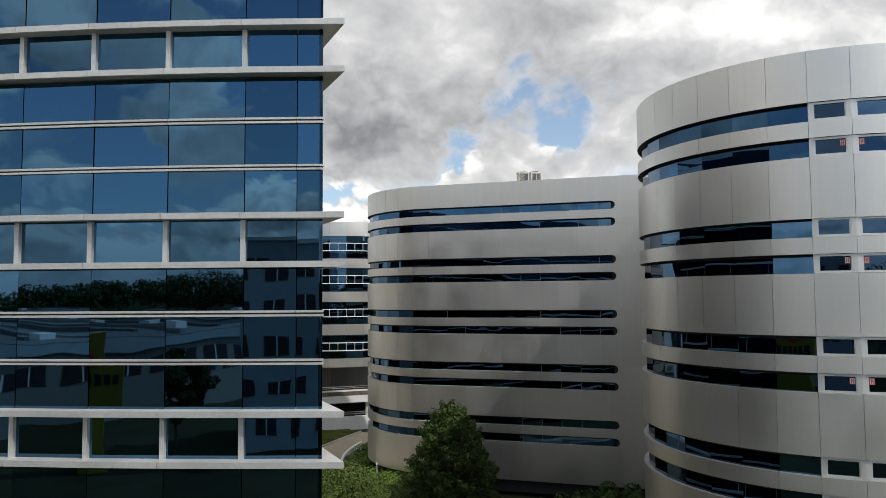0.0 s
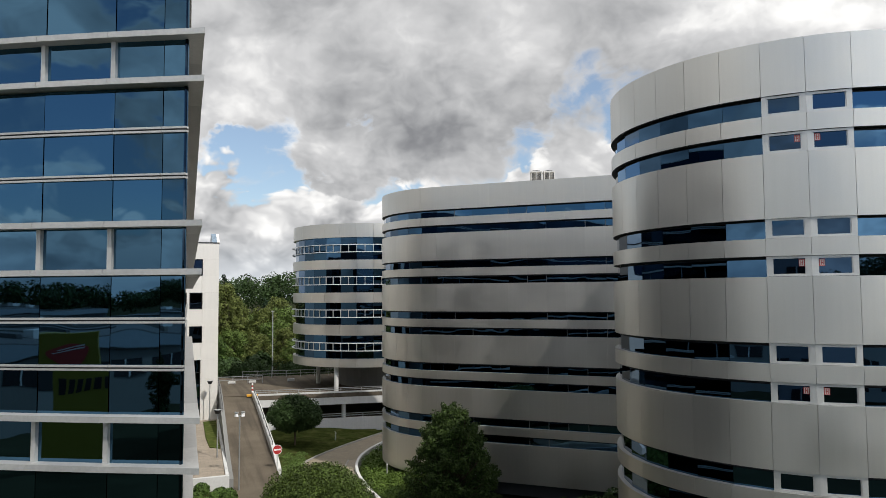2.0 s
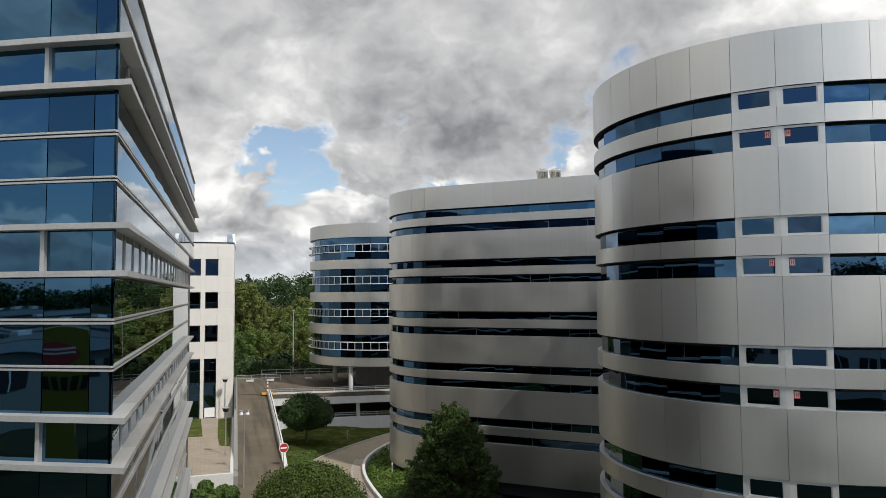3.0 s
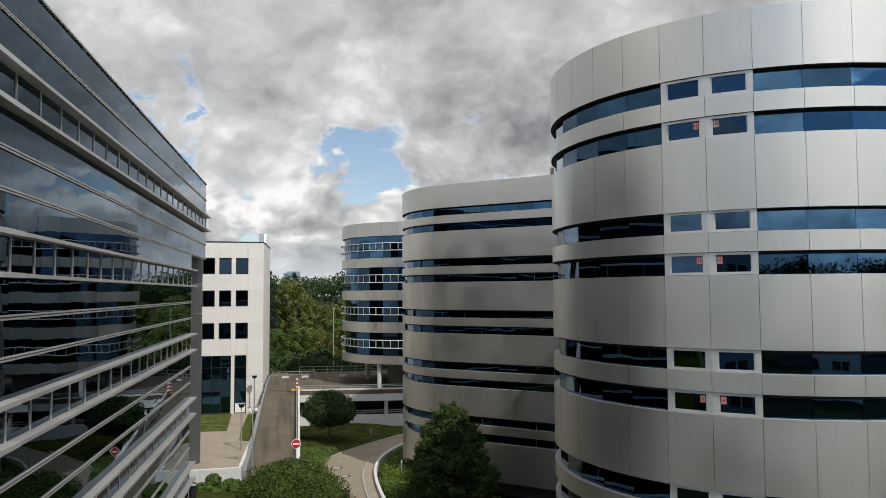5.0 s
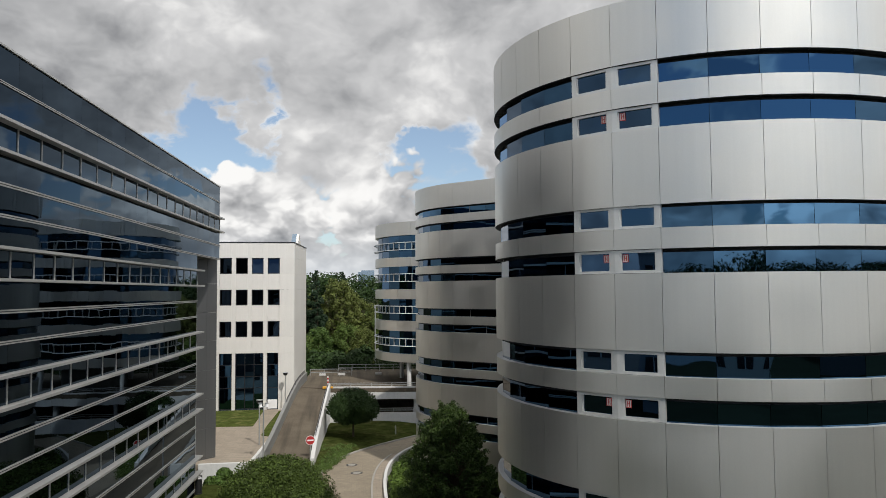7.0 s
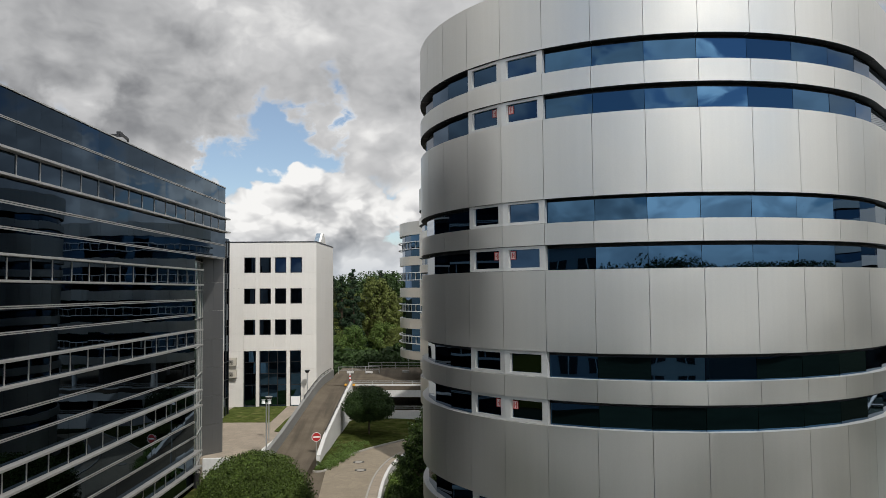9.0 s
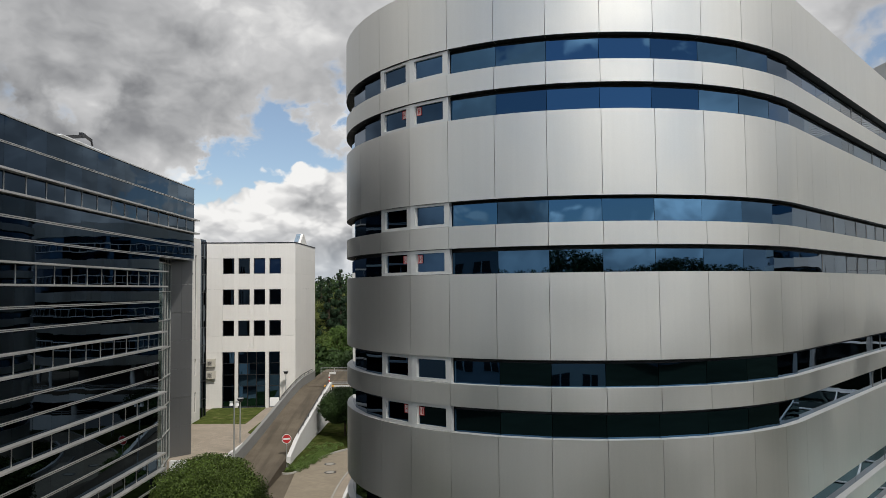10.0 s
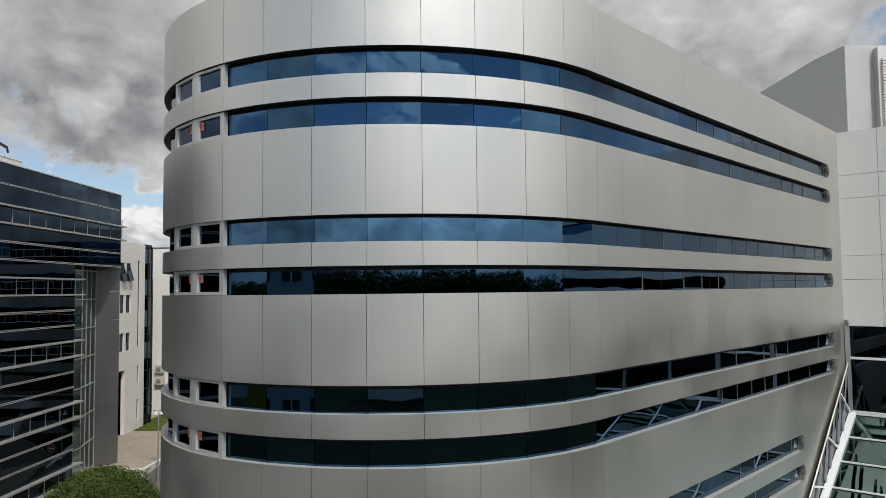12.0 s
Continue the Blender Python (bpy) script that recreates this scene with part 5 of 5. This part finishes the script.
setting("lawn_2", prism(bmesh.new(), [tuple(p) for p in TIP[:-1]] + [(23, 66.5), (12.2, 69.2), (11.65, 66)], -0.75, -0.345), "grass", "lawn beside the service road", "lawn")
setting("lawn_bank", bank(), "grass", "grass bank rising to the ramp wall", "lawn", True)
for x, y in ((14.37, 51.65), (14.72, 49.18)):
    m = thing("manhole_cover", "round concrete and iron manhole cover set in the road", "manhole cover", (x, y, -0.42), group="manhole covers in the road")
    part("ring", arc_solid(0.3, 0.42, 0, 360, 0, 0.008, 24), "black_metal", m)
    part("lid", arc_solid(0.01, 0.29, 0, 360, 0, 0.01, 24), "kerb", m)


# ---- trees and planting ----
def leaf_cloud(rnd, blobs, count, size, flat=0.6, spread=0.36, jitter=0.55):
    """Many small leaf sprays on and in a set of lumps (x, y, z, radius)."""
    lumps = np.array(blobs, dtype=float)
    weight = lumps[:, 3] ** 2
    k = lumps[rnd.choice(len(lumps), count, p=weight / weight.sum())]

    def unit(v):
        return v / np.linalg.norm(v, axis=1, keepdims=True)
    v = unit(rnd.normal(size=(count, 3)))
    d = k[:, 3:] * (0.72 + spread * rnd.random((count, 1)) ** 0.6)
    c = k[:, :3] + v * d * (1, 1, 0.85)
    nrm = v + rnd.normal(size=(count, 3)) * jitter
    nrm[:, 2] += 0.35
    nrm = unit(nrm)
    a = unit(np.cross(nrm, rnd.normal(size=(count, 3))))
    b = np.cross(nrm, a)
    r = size * (0.6 + 0.8 * rnd.random((count, 1)))
    verts = np.stack((c - a * r, c + b * r * flat, c + a * r, c - b * r * flat), axis=1).reshape(-1, 3)
    return verts, np.arange(4 * count).reshape(-1, 4)


def leaf_mesh(name, data, mat):
    me = bpy.data.meshes.new(name)
    me.from_pydata(data[0].tolist(), [], data[1].tolist())
    me.materials.append(M[mat])
    return me


def tree(name, label, seed, height, crown_r, trunk_h, trunk_r, mat, leaves, size, shape="round", at=(0, 0, 0), group="", lumps=16, spread=0.36, jitter=0.55):
    rnd = np.random.default_rng(seed)
    owner = thing(name, label, "tree", at, group=group)
    bm = tube(bmesh.new(), (0, 0, -0.3), (0, 0, trunk_h), trunk_r, trunk_r * 0.75, 8)
    tube(bm, (0, 0, trunk_h), (0.1, 0.05, height * 0.85), trunk_r * 0.75, 0.03, 7)
    blobs = []
    ch = height - trunk_h
    for i in range(lumps):
        f = (i + 0.5) / lumps
        a = i * 2.4 + rnd.random() * 0.8
        if shape == "cone":
            zc = trunk_h + ch * (0.08 + 0.84 * f)
            rr = crown_r * (1.0 - f) ** 0.8 * (0.55 + 0.25 * rnd.random()) + 0.05
            br = max(0.28, crown_r * (0.42 * (1 - f) + 0.12))
        elif shape == "bush":
            zc = trunk_h + ch * (0.02 + 0.93 * f) + rnd.normal() * 0.12
            reach = rnd.random()
            rr = crown_r * ((1.0 - f) ** 0.55 + 0.04) * (0.42 + 0.68 * reach)
            br = (0.5 - 0.32 * reach - 0.08 * f) * (0.6 + 0.6 * rnd.random())
        elif shape == "globe":
            k = 2 * f - 1
            zc = trunk_h + ch * (0.5 + 0.40 * k if k > 0 else 0.5 + 0.30 * k)
            rr = crown_r * math.sqrt(max(0.02, 1 - k * k)) * (0.72 + 0.1 * rnd.random())
            br = crown_r * (0.2 + 0.1 * rnd.random())
        elif shape == "dome":
            e = math.asin(min(1, f))
            zc = trunk_h + ch * (0.28 + 0.5 * math.sin(e))
            rr = crown_r * (0.74 * math.cos(e) + 0.02) * (0.9 + 0.2 * rnd.random())
            br = crown_r * (0.15 + 0.16 * rnd.random())
        else:
            zc = trunk_h + ch * (0.18 + 0.68 * f)
            prof = math.sin(math.pi * (0.18 + 0.74 * f)) ** 0.7
            rr = crown_r * prof * (0.2 + 0.7 * rnd.random() ** 0.7)
            br = crown_r * (0.15 + 0.13 * rnd.random())
        blobs.append((rr * math.cos(a), rr * math.sin(a), zc, br))
        tube(bm, (0, 0, min(zc * 0.75, trunk_h + 0.4 * (zc - trunk_h))), (rr * math.cos(a) * 0.9, rr * math.sin(a) * 0.9, zc), trunk_r * 0.3, 0.02, 5)
    if shape == "bush":
        # leafy shoots standing out of the crown
        for i in range(90):
            f, a, out = rnd.random() ** 0.8, rnd.random() * 2 * math.pi, 0.0
            base = crown_r * ((1.0 - f) ** 0.55 + 0.02) * 0.8
            rise, long = 0.35 + 0.9 * f, 0.5 + 0.5 * rnd.random()
            for k in range(5):
                out = long * (k + 1) / 5
                blobs.append(((base + out * (1.15 - 0.7 * f)) * math.cos(a), (base + out * (1.15 - 0.7 * f)) * math.sin(a), trunk_h + ch * (0.02 + 0.9 * f) + out * rise * 0.6, 0.24 - 0.035 * k))
    part("trunk", bm, "bark", owner)
    data = leaf_cloud(rnd, blobs, leaves, size, 0.6, spread, jitter)
    part("crown", leaf_mesh("crown", data, mat), mat, owner)
    return owner


tree("broadleaf_tree", "broad round-crowned green tree beside the service road", 3, 5.3, 2.75, 1.5, 0.14, "leaf_near", 80000, 0.05, "dome", (10.9, 33.4, -0.75), lumps=90, spread=0.55, jitter=0.8)
tree("hornbeam_tree", "broad loose green tree standing before the silver office wing", 5, 6.35, 3.1, 0.2, 0.12, "leaf_mid", 70000, 0.06, "bush", (20.1, 39.7, -0.75), lumps=330, spread=0.75, jitter=0.8)
tree("globe_tree", "small round-headed tree on the lawn", 8, 4.3, 2.15, 1.25, 0.1, "leaf_dark", 26000, 0.08, "globe", (14.45, 61.0, -0.5), lumps=90, spread=0.5)

# forest behind the deck
rnd = np.random.default_rng(11)
kinds = [tree("forest_tree", "tall green broadleaf tree in the wood behind the deck", 20 + i, (15.5, 13.5, 16.5, 12)[i], (3.6, 3.4, 3.2, 3.6)[i], 2.5, 0.22,
              ("leaf_far", "leaf", "leaf_far", "leaf_light")[i], 11000, 0.145, "round", (-6 + 9 * i, 104 + 3 * i, -0.75), "trees of the wood", 70, 0.45, 0.3) for i in range(4)]
kinds.append(tree("conifer", "dark slender conifer in the wood", 31, 17.5, 2.2, 1.2, 0.2, "leaf_pine", 9000, 0.16, "cone", (12.6, 113, -0.75), "trees of the wood", 26))
for i in range(60):
    row = i % 4
    x = -8 + (i // 4) * 3.3 + row * 1.1 + rnd.normal() * 0.9
    y = 98 + row * 7.5 + rnd.normal() * 1.6
    k = kinds[int(rnd.integers(0, 4)) if rnd.random() > 0.08 else 4]
    s = 0.72 + 0.2 * rnd.random() - (0.2 if row == 0 else 0.03) + 0.02 * row - (0.04 if x < 12 else 0)
    o = copy_thing(k, pose(x, y, -0.75, 0, 0, rnd.random() * 360) @ Matrix.Scale(s, 4))


for x, y, k in ((8.8, 106.0, 1.0), (7.3, 105.0, 0.93), (5.9, 106.5, 0.94)):
    copy_thing(kinds[4], pose(x, y, -0.75, 0, 0, 57 * x) @ Matrix.Scale(k, 4))


def wood_edge(name, seed, x0, x1, y, top, count, mat, size=0.34, depth=4.0, label="dense undergrowth along the edge of the wood"):
    r = np.random.default_rng(seed)
    blobs = [(r.uniform(x0, x1), y + r.uniform(-depth / 2, depth / 2), r.uniform(0, top * 0.8), r.uniform(0.9, 1.5)) for _ in range(int((x1 - x0) * 1.6))]
    return tagged(new(name, leaf_mesh(name, leaf_cloud(r, blobs, count, size), mat)), label, "undergrowth", kind="stuff")


def deck_hedge():
    r = np.random.default_rng(43)
    blobs = [(r.uniform(9, 42), r.uniform(87, 89.5), r.uniform(0, 4.3), r.uniform(0.5, 0.9)) for _ in range(420)]
    return leaf_cloud(r, blobs, 26000, 0.13)


tagged(new("deck_hedge", leaf_mesh("deck_hedge", deck_hedge(), "leaf_dark")), "tall dark hedge behind the parking deck", "hedge", kind="stuff")
wood_edge("undergrowth", 41, 0, 45, 93, 5.5, 16000, "leaf_dark")


def far_woods(name, x0, x1, y0, y1, top, count, seed, size=0.9):
    """Far wooded ridge as one mass of foliage."""
    r = np.random.default_rng(seed)
    blobs = []
    for _ in range(int(count / 80)):
        rad = r.uniform(2.5, 5)
        x, y = r.uniform(x0, x1), r.uniform(y0, y1)
        crest = top * (0.9 + 0.07 * math.sin(x * 0.031 + y * 0.02) + 0.05 * math.sin(x * 0.11 + 2))
        blobs.append((x, y, max(1.0, (crest - rad) * r.uniform(0.3, 1.0) ** 0.5), rad))
    return tagged(new(name, leaf_mesh(name, leaf_cloud(r, blobs, count, size), "leaf_dark")), "far wooded ridge under the horizon", "woods", kind="stuff")


far_woods("far_wood", -110, 190, 300, 360, 23, 80000, 51, 0.55)
far_woods("far_wood", -420, 260, -360, -300, 19, 60000, 52, 0.8)
far_woods("far_wood", -300, 420, -225, -195, 25, 150000, 54, 0.55)
far_woods("far_wood", 240, 270, -195, 120, 22, 60000, 55, 0.55)
far_woods("far_wood", -400, -340, -300, 250, 22, 60000, 53, 0.8)


def ivy_bed():
    r = np.random.default_rng(61)
    blobs = []
    for _ in range(900):
        i = r.random() * (len(WALL_LINE) - 4.01) + 2
        p = WALL_LINE[int(i)].lerp(WALL_LINE[int(i) + 1], i % 1)
        q = WALL_LINE[int(i) + 1] - WALL_LINE[int(i)]
        k = Vector((q.y, -q.x)).normalized()
        d = 0.6 + 7.4 * r.random()
        blobs.append((p.x + k.x * d, p.y + k.y * d, -0.5 + min(1.0, 0.14 * d) + 0.08 * r.random(), 0.42))
    return leaf_cloud(r, blobs, 60000, 0.07)


def tufts():
    """Longer grass on the bank between ramp and road."""
    r = np.random.default_rng(62)
    blobs = [(r.uniform(11.6, 12.9 + 0.25 * (y - 50)), y, r.uniform(-0.35, -0.15), 0.16) for y in r.uniform(49.3, 58, 500)]
    return leaf_cloud(r, blobs, 14000, 0.05, 0.4)


tagged(new("grass_tufts", leaf_mesh("grass_tufts", tufts(), "blade")), "longer grass on the bank beside the road", "grass", kind="stuff")
tagged(new("ivy_bed", leaf_mesh("ivy_bed", ivy_bed(), "ivy")), "low bright green ground cover on the bank", "ground cover", kind="stuff")


def hedge(name, x0, x1, y0, y1, top, count, mat, seed, label):
    r = np.random.default_rng(seed)
    blobs = [(r.uniform(x0, x1), r.uniform(y0, y1), -0.5 + top * r.uniform(0.2, 0.8), r.uniform(0.35, 0.6)) for _ in range(int((x1 - x0) * (y1 - y0) * 2.2))]
    return tagged(new(name, leaf_mesh(name, leaf_cloud(r, blobs, count, 0.1), mat)), label, "hedge", kind="stuff")


hedge("shrub_bed", 21.5, 30.5, 32.0, 36.5, 1.0, 16000, "leaf_dark", 71, "dark low shrubs at the foot of the silver wing")
hedge("shrub_bed", 5.7, 7.8, 43.7, 45.6, 1.6, 6000, "leaf", 72, "low green shrubs by the yard wall")


# ---- street furniture ----
def twin_lamp(x, y, z0, h, twin, label):
    owner = thing("street_lamp", label, "street lamp", (x, y, z0), group="lamps along the ramp")
    part("pole", tube(bmesh.new(), (0, 0, 0), (0, 0, h), 0.055, 0.04, 10), "lamp_grey", owner)
    part("foot_plate", tube(bmesh.new(), (0, 0, 0), (0, 0, 0.06), 0.12, sides=12), "lamp_grey", owner)
    for s in (-1, 1) if twin else (0,):
        part("arm", beam(bmesh.new(), (0, 0, h - 0.05), (0.22 * s, 0.001, h), 0.04, 0.04), "lamp_grey", owner)
        head = part("head", tube(bmesh.new(), (0.2 * s, 0, h - 0.08), (0.2 * s, 0, h + 0.16), 0.13 if twin else 0.16, 0.09 if twin else 0.24, 12), "white" if twin else "black_metal", owner, "white lamp head" if twin else "dark flat lamp head")
        part("cap", tube(bmesh.new(), (0.2 * s, 0, h + 0.16), (0.2 * s, 0, h + 0.2), 0.14 if twin else 0.26, sides=12), "lamp_grey", head)


twin_lamp(8.6, 46.8, -0.3, 5.05, True, "tall grey lamp post with two white heads")
twin_lamp(7.65, 52.2, 0.2, 4.0, False, "slim lamp post with one flat dark head")
twin_lamp(8.05, 67.9, 1.0, 3.5, False, "slim lamp post with one flat dark head")
pole = thing("mast", "slender grey mast standing before the wood", "mast", (17.2, 94.6, -0.7))
part("pole", tube(bmesh.new(), (0, 0, 0), (0, 0, 10.9), 0.1, 0.06, 10), "lamp_grey", pole)
part("head", box(bmesh.new(), -0.16, 0.16, -0.1, 0.1, 10.85, 11.0), "lamp_grey", pole)


def bollard_light(x, y, z, h):
    owner = thing("bollard_light", "short pale bollard light standing in the planting", "garden light", (x, y, z), group="bollard lights in the planting")
    part("post", tube(bmesh.new(), (0, 0, 0), (0, 0, h - 0.16), 0.05, sides=12), "lamp_grey", owner)
    part("lens", tube(bmesh.new(), (0, 0, h - 0.16), (0, 0, h - 0.03), 0.055, sides=12), "white", owner)
    part("cap", tube(bmesh.new(), (0, 0, h - 0.03), (0, 0, h), 0.065, sides=12), "lamp_grey", owner)


bollard_light(18.15, 62.3, -0.33, 0.75)
bollard_light(18.5, 47.8, 0.0, 0.75)


def no_entry_sign(x, y, z0, h):
    owner = thing("no_entry_sign", "round red no-entry sign with white bar on a grey post", "traffic sign", (x, y, z0), 8)
    part("post", tube(bmesh.new(), (0, 0.03, 0), (0, 0.03, h + 0.25), 0.03, sides=8), "lamp_grey", owner)
    part("disc", tube(bmesh.new(), (0, 0, h), (0, -0.012, h), 0.31, sides=32), "red", owner)
    part("rim", arc_solid(0.30, 0.33, 0, 360, 0, 0.014, 32), "white", owner).matrix_basis = pose(0, 0.0, h, 90, 0, 0)
    part("white_bar", box(bmesh.new(), -0.23, 0.23, -0.018, -0.012, h - 0.05, h + 0.05), "white", owner)


no_entry_sign(11.45, 50.3, -0.4, 2.12)


def bollard(x, y, z):
    owner = thing("warning_bollard", "red and white striped bollard on a yellow kerb stone", "bollard", (x, y, z))
    part("base", box(bmesh.new(), -0.5, 0.5, -0.25, 0.25, 0, 0.16), "orange", owner)
    for i in range(6):
        part("stripe", tube(bmesh.new(), (0, 0, 0.16 + i * 0.17), (0, 0, 0.33 + i * 0.17), 0.075, sides=12), "red" if i % 2 == 0 else "white", owner)


bollard(11.95, 69.8, DECK)


def waste_bin(x, y, z):
    owner = thing("waste_bin", "black cylindrical waste bin with open top", "bin", (x, y, z))
    part("body", arc_solid(0.17, 0.2, 0, 360, 0.05, 0.8, 20), "black_metal", owner)
    part("hood_ring", arc_solid(0.18, 0.21, 0, 360, 1.0, 1.04, 20), "black_metal", owner)
    for a in (0, 120, 240):
        part("strut", tube(bmesh.new(), (0.19 * math.cos(radians(a)), 0.19 * math.sin(radians(a)), 0.76), (0.19 * math.cos(radians(a)), 0.19 * math.sin(radians(a)), 1.01), 0.013, sides=6), "black_metal", owner)
    part("base", tube(bmesh.new(), (0, 0, 0), (0, 0, 0.06), 0.22, sides=16), "black_metal", owner)


waste_bin(5.45, 42.0, 0.42)
hr = thing("far_tower_block", "distant glass tower block on the horizon", "building", (35, 1500, 0))
part("body", box(bmesh.new(), -16, 16, -10, 10, -10, 52), "far_glass", hr)
part("cap", box(bmesh.new(), -10, 16, -8, 8, 52, 55), "far_glass", hr)


# ---- the estate across the street, seen in the mirror glass ----
def hall(x0, x1, y0, y1, top, wall, label):
    owner = thing("industrial_hall", label, "hall", ((x0 + x1) / 2, (y0 + y1) / 2, -0.75), group="halls of the industrial estate")
    w, d = (x1 - x0) / 2, (y1 - y0) / 2
    part("wall", box(bmesh.new(), -w, w, -d, d, 0, top - 0.4), wall, owner)
    part("roof", box(bmesh.new(), -w - 0.3, w + 0.3, -d - 0.3, d + 0.3, top - 0.4, top), "hall_roof", owner)
    for i in range(6):
        for j in range(3):
            x, y = -w + (i + 0.6) * w / 3.2, -d + (j + 0.5) * d / 1.5
            part("roof_light", box(bmesh.new(), x - 1.2, x + 1.2, y - 0.8, y + 0.8, top, top + 0.7), "white", owner)
    for i in range(int(d / 3.2)):
        y = -d + (i + 0.5) * 6.4
        part("roof_seam", box(bmesh.new(), -w + 1, w - 1 - 7 * (i % 3), y - 0.3, y + 0.3, top, top + 0.25 + 0.2 * (i % 2)), "hall" if i % 3 else "concrete", owner)
    for i in range(10):
        x = -w + (i + 0.5) * w / 5
        part("window_band", box(bmesh.new(), x - w / 12, x + w / 12, d, d + 0.05, top * 0.45, top * 0.7), "gasket", owner)
    for i in range(18):
        y = -d + (i + 0.5) * d / 9
        band = part("window_band", box(bmesh.new(), w, w + 0.05, y - d / 24, y + d / 24, top * 0.5, top * 0.72), "gasket", owner)
        part("mullion", box(bmesh.new(), w + 0.05, w + 0.1, y - 0.08, y + 0.08, top * 0.5, top * 0.72), "white", band)
    part("fascia", box(bmesh.new(), w + 0.3, w + 0.4, -d, d, top - 1.3, top - 0.1), "blue_wall", owner, "blue-grey band under the roof")
    return owner


hall(-150, -60, -60, 30, 8.5, "concrete", "long grey industrial hall with a pale ribbed roof")
hall(-140, -50, -150, -75, 9, "blue_wall", "blue-grey industrial hall with a pale roof")
hall(-30, 40, -170, -110, 8, "hall", "grey industrial hall with roof lights")
hall(60, 130, -140, -70, 9, "hall", "pale industrial hall with roof lights")
hall(-230, -165, -80, 60, 10, "hall", "pale industrial hall beyond the estate")


def mirrored_block(x, y, rz, w, d, h, wall, floors, bays, label):
    owner = thing("office_block", label, "office building", (x, y, -0.75), rz, group="office blocks across the street")
    part("wall", box(bmesh.new(), -w / 2, w / 2, -d, 0, 0, h), wall, owner)
    part("roof", box(bmesh.new(), -w / 2 - 0.2, w / 2 + 0.2, -d - 0.2, 0.2, h, h + 0.4), "frame", owner)
    for f in range(floors):
        for b in range(bays):
            cx = -w / 2 + (b + 0.5) * w / bays
            z = 1.2 + f * (h - 0.8) / floors
            win = part("window", box(bmesh.new(), cx - w / bays * 0.3, cx + w / bays * 0.3, 0, 0.06, z, z + 1.5), "dark", owner)
            part("mullion", box(bmesh.new(), cx - 0.05, cx + 0.05, 0.06, 0.1, z, z + 1.5), "white", win)
    return owner


mirrored_block(-24.4, -27.7, -42, 22, 12, 17.5, "blue_wall", 5, 7, "pale blue-grey office block with paired windows")
mirrored_block(18, -62, 0, 44, 12, 9.5, "white_wall", 3, 14, "white low office block with rows of windows")


def sign_tower():
    owner = thing("sign_tower", "yellow advertising tower with a red emblem", "sign", (-39.5, -6.9, -0.75), -57)
    part("body", box(bmesh.new(), -2.2, 2.2, -1.5, 0, 0, 10.2), "yellow", owner)
    bm = bmesh.new()
    fr, bk = ([bm.verts.new((1.55 * math.cos(t), y, 8.75 + (0.62 if math.sin(t) > 0 else 1.25) * math.sin(t) * (1 - 0.25 * abs(math.cos(t))))) for t in (2 * math.pi * i / 28 for i in range(28))] for y in (0.06, 0.0))
    bm.faces.new(fr)
    bm.faces.new(bk[::-1])
    for i in range(28):
        bm.faces.new((fr[i], fr[(i + 1) % 28], bk[(i + 1) % 28], bk[i]))
    part("emblem", bm, "sign_red", owner)
    for k, z in enumerate((8.55, 8.8)):
        part("emblem_stripe", prism(bmesh.new(), [(-1.1 + 0.3 * k, 0.061), (1.25, 0.061), (1.25, 0.09), (-1.1 + 0.3 * k, 0.09)], [z, z + 0.22, z + 0.22, z], [z + 0.08, z + 0.34, z + 0.34, z + 0.08]), "white", owner)
    for i in range(6):
        part("letter_bar", box(bmesh.new(), -1.9 + i * 0.66, -1.45 + i * 0.66, 0, 0.06, 6.0, 7.0), "black_metal", owner)
    return owner


tree("street_tree", "dark broadleaf tree before the office block", 77, 9.2, 2.6, 2.0, 0.16, "leaf_dark", 9000, 0.13, "round", (-36.0, -16.0, -0.75), lumps=40)
sign_tower()
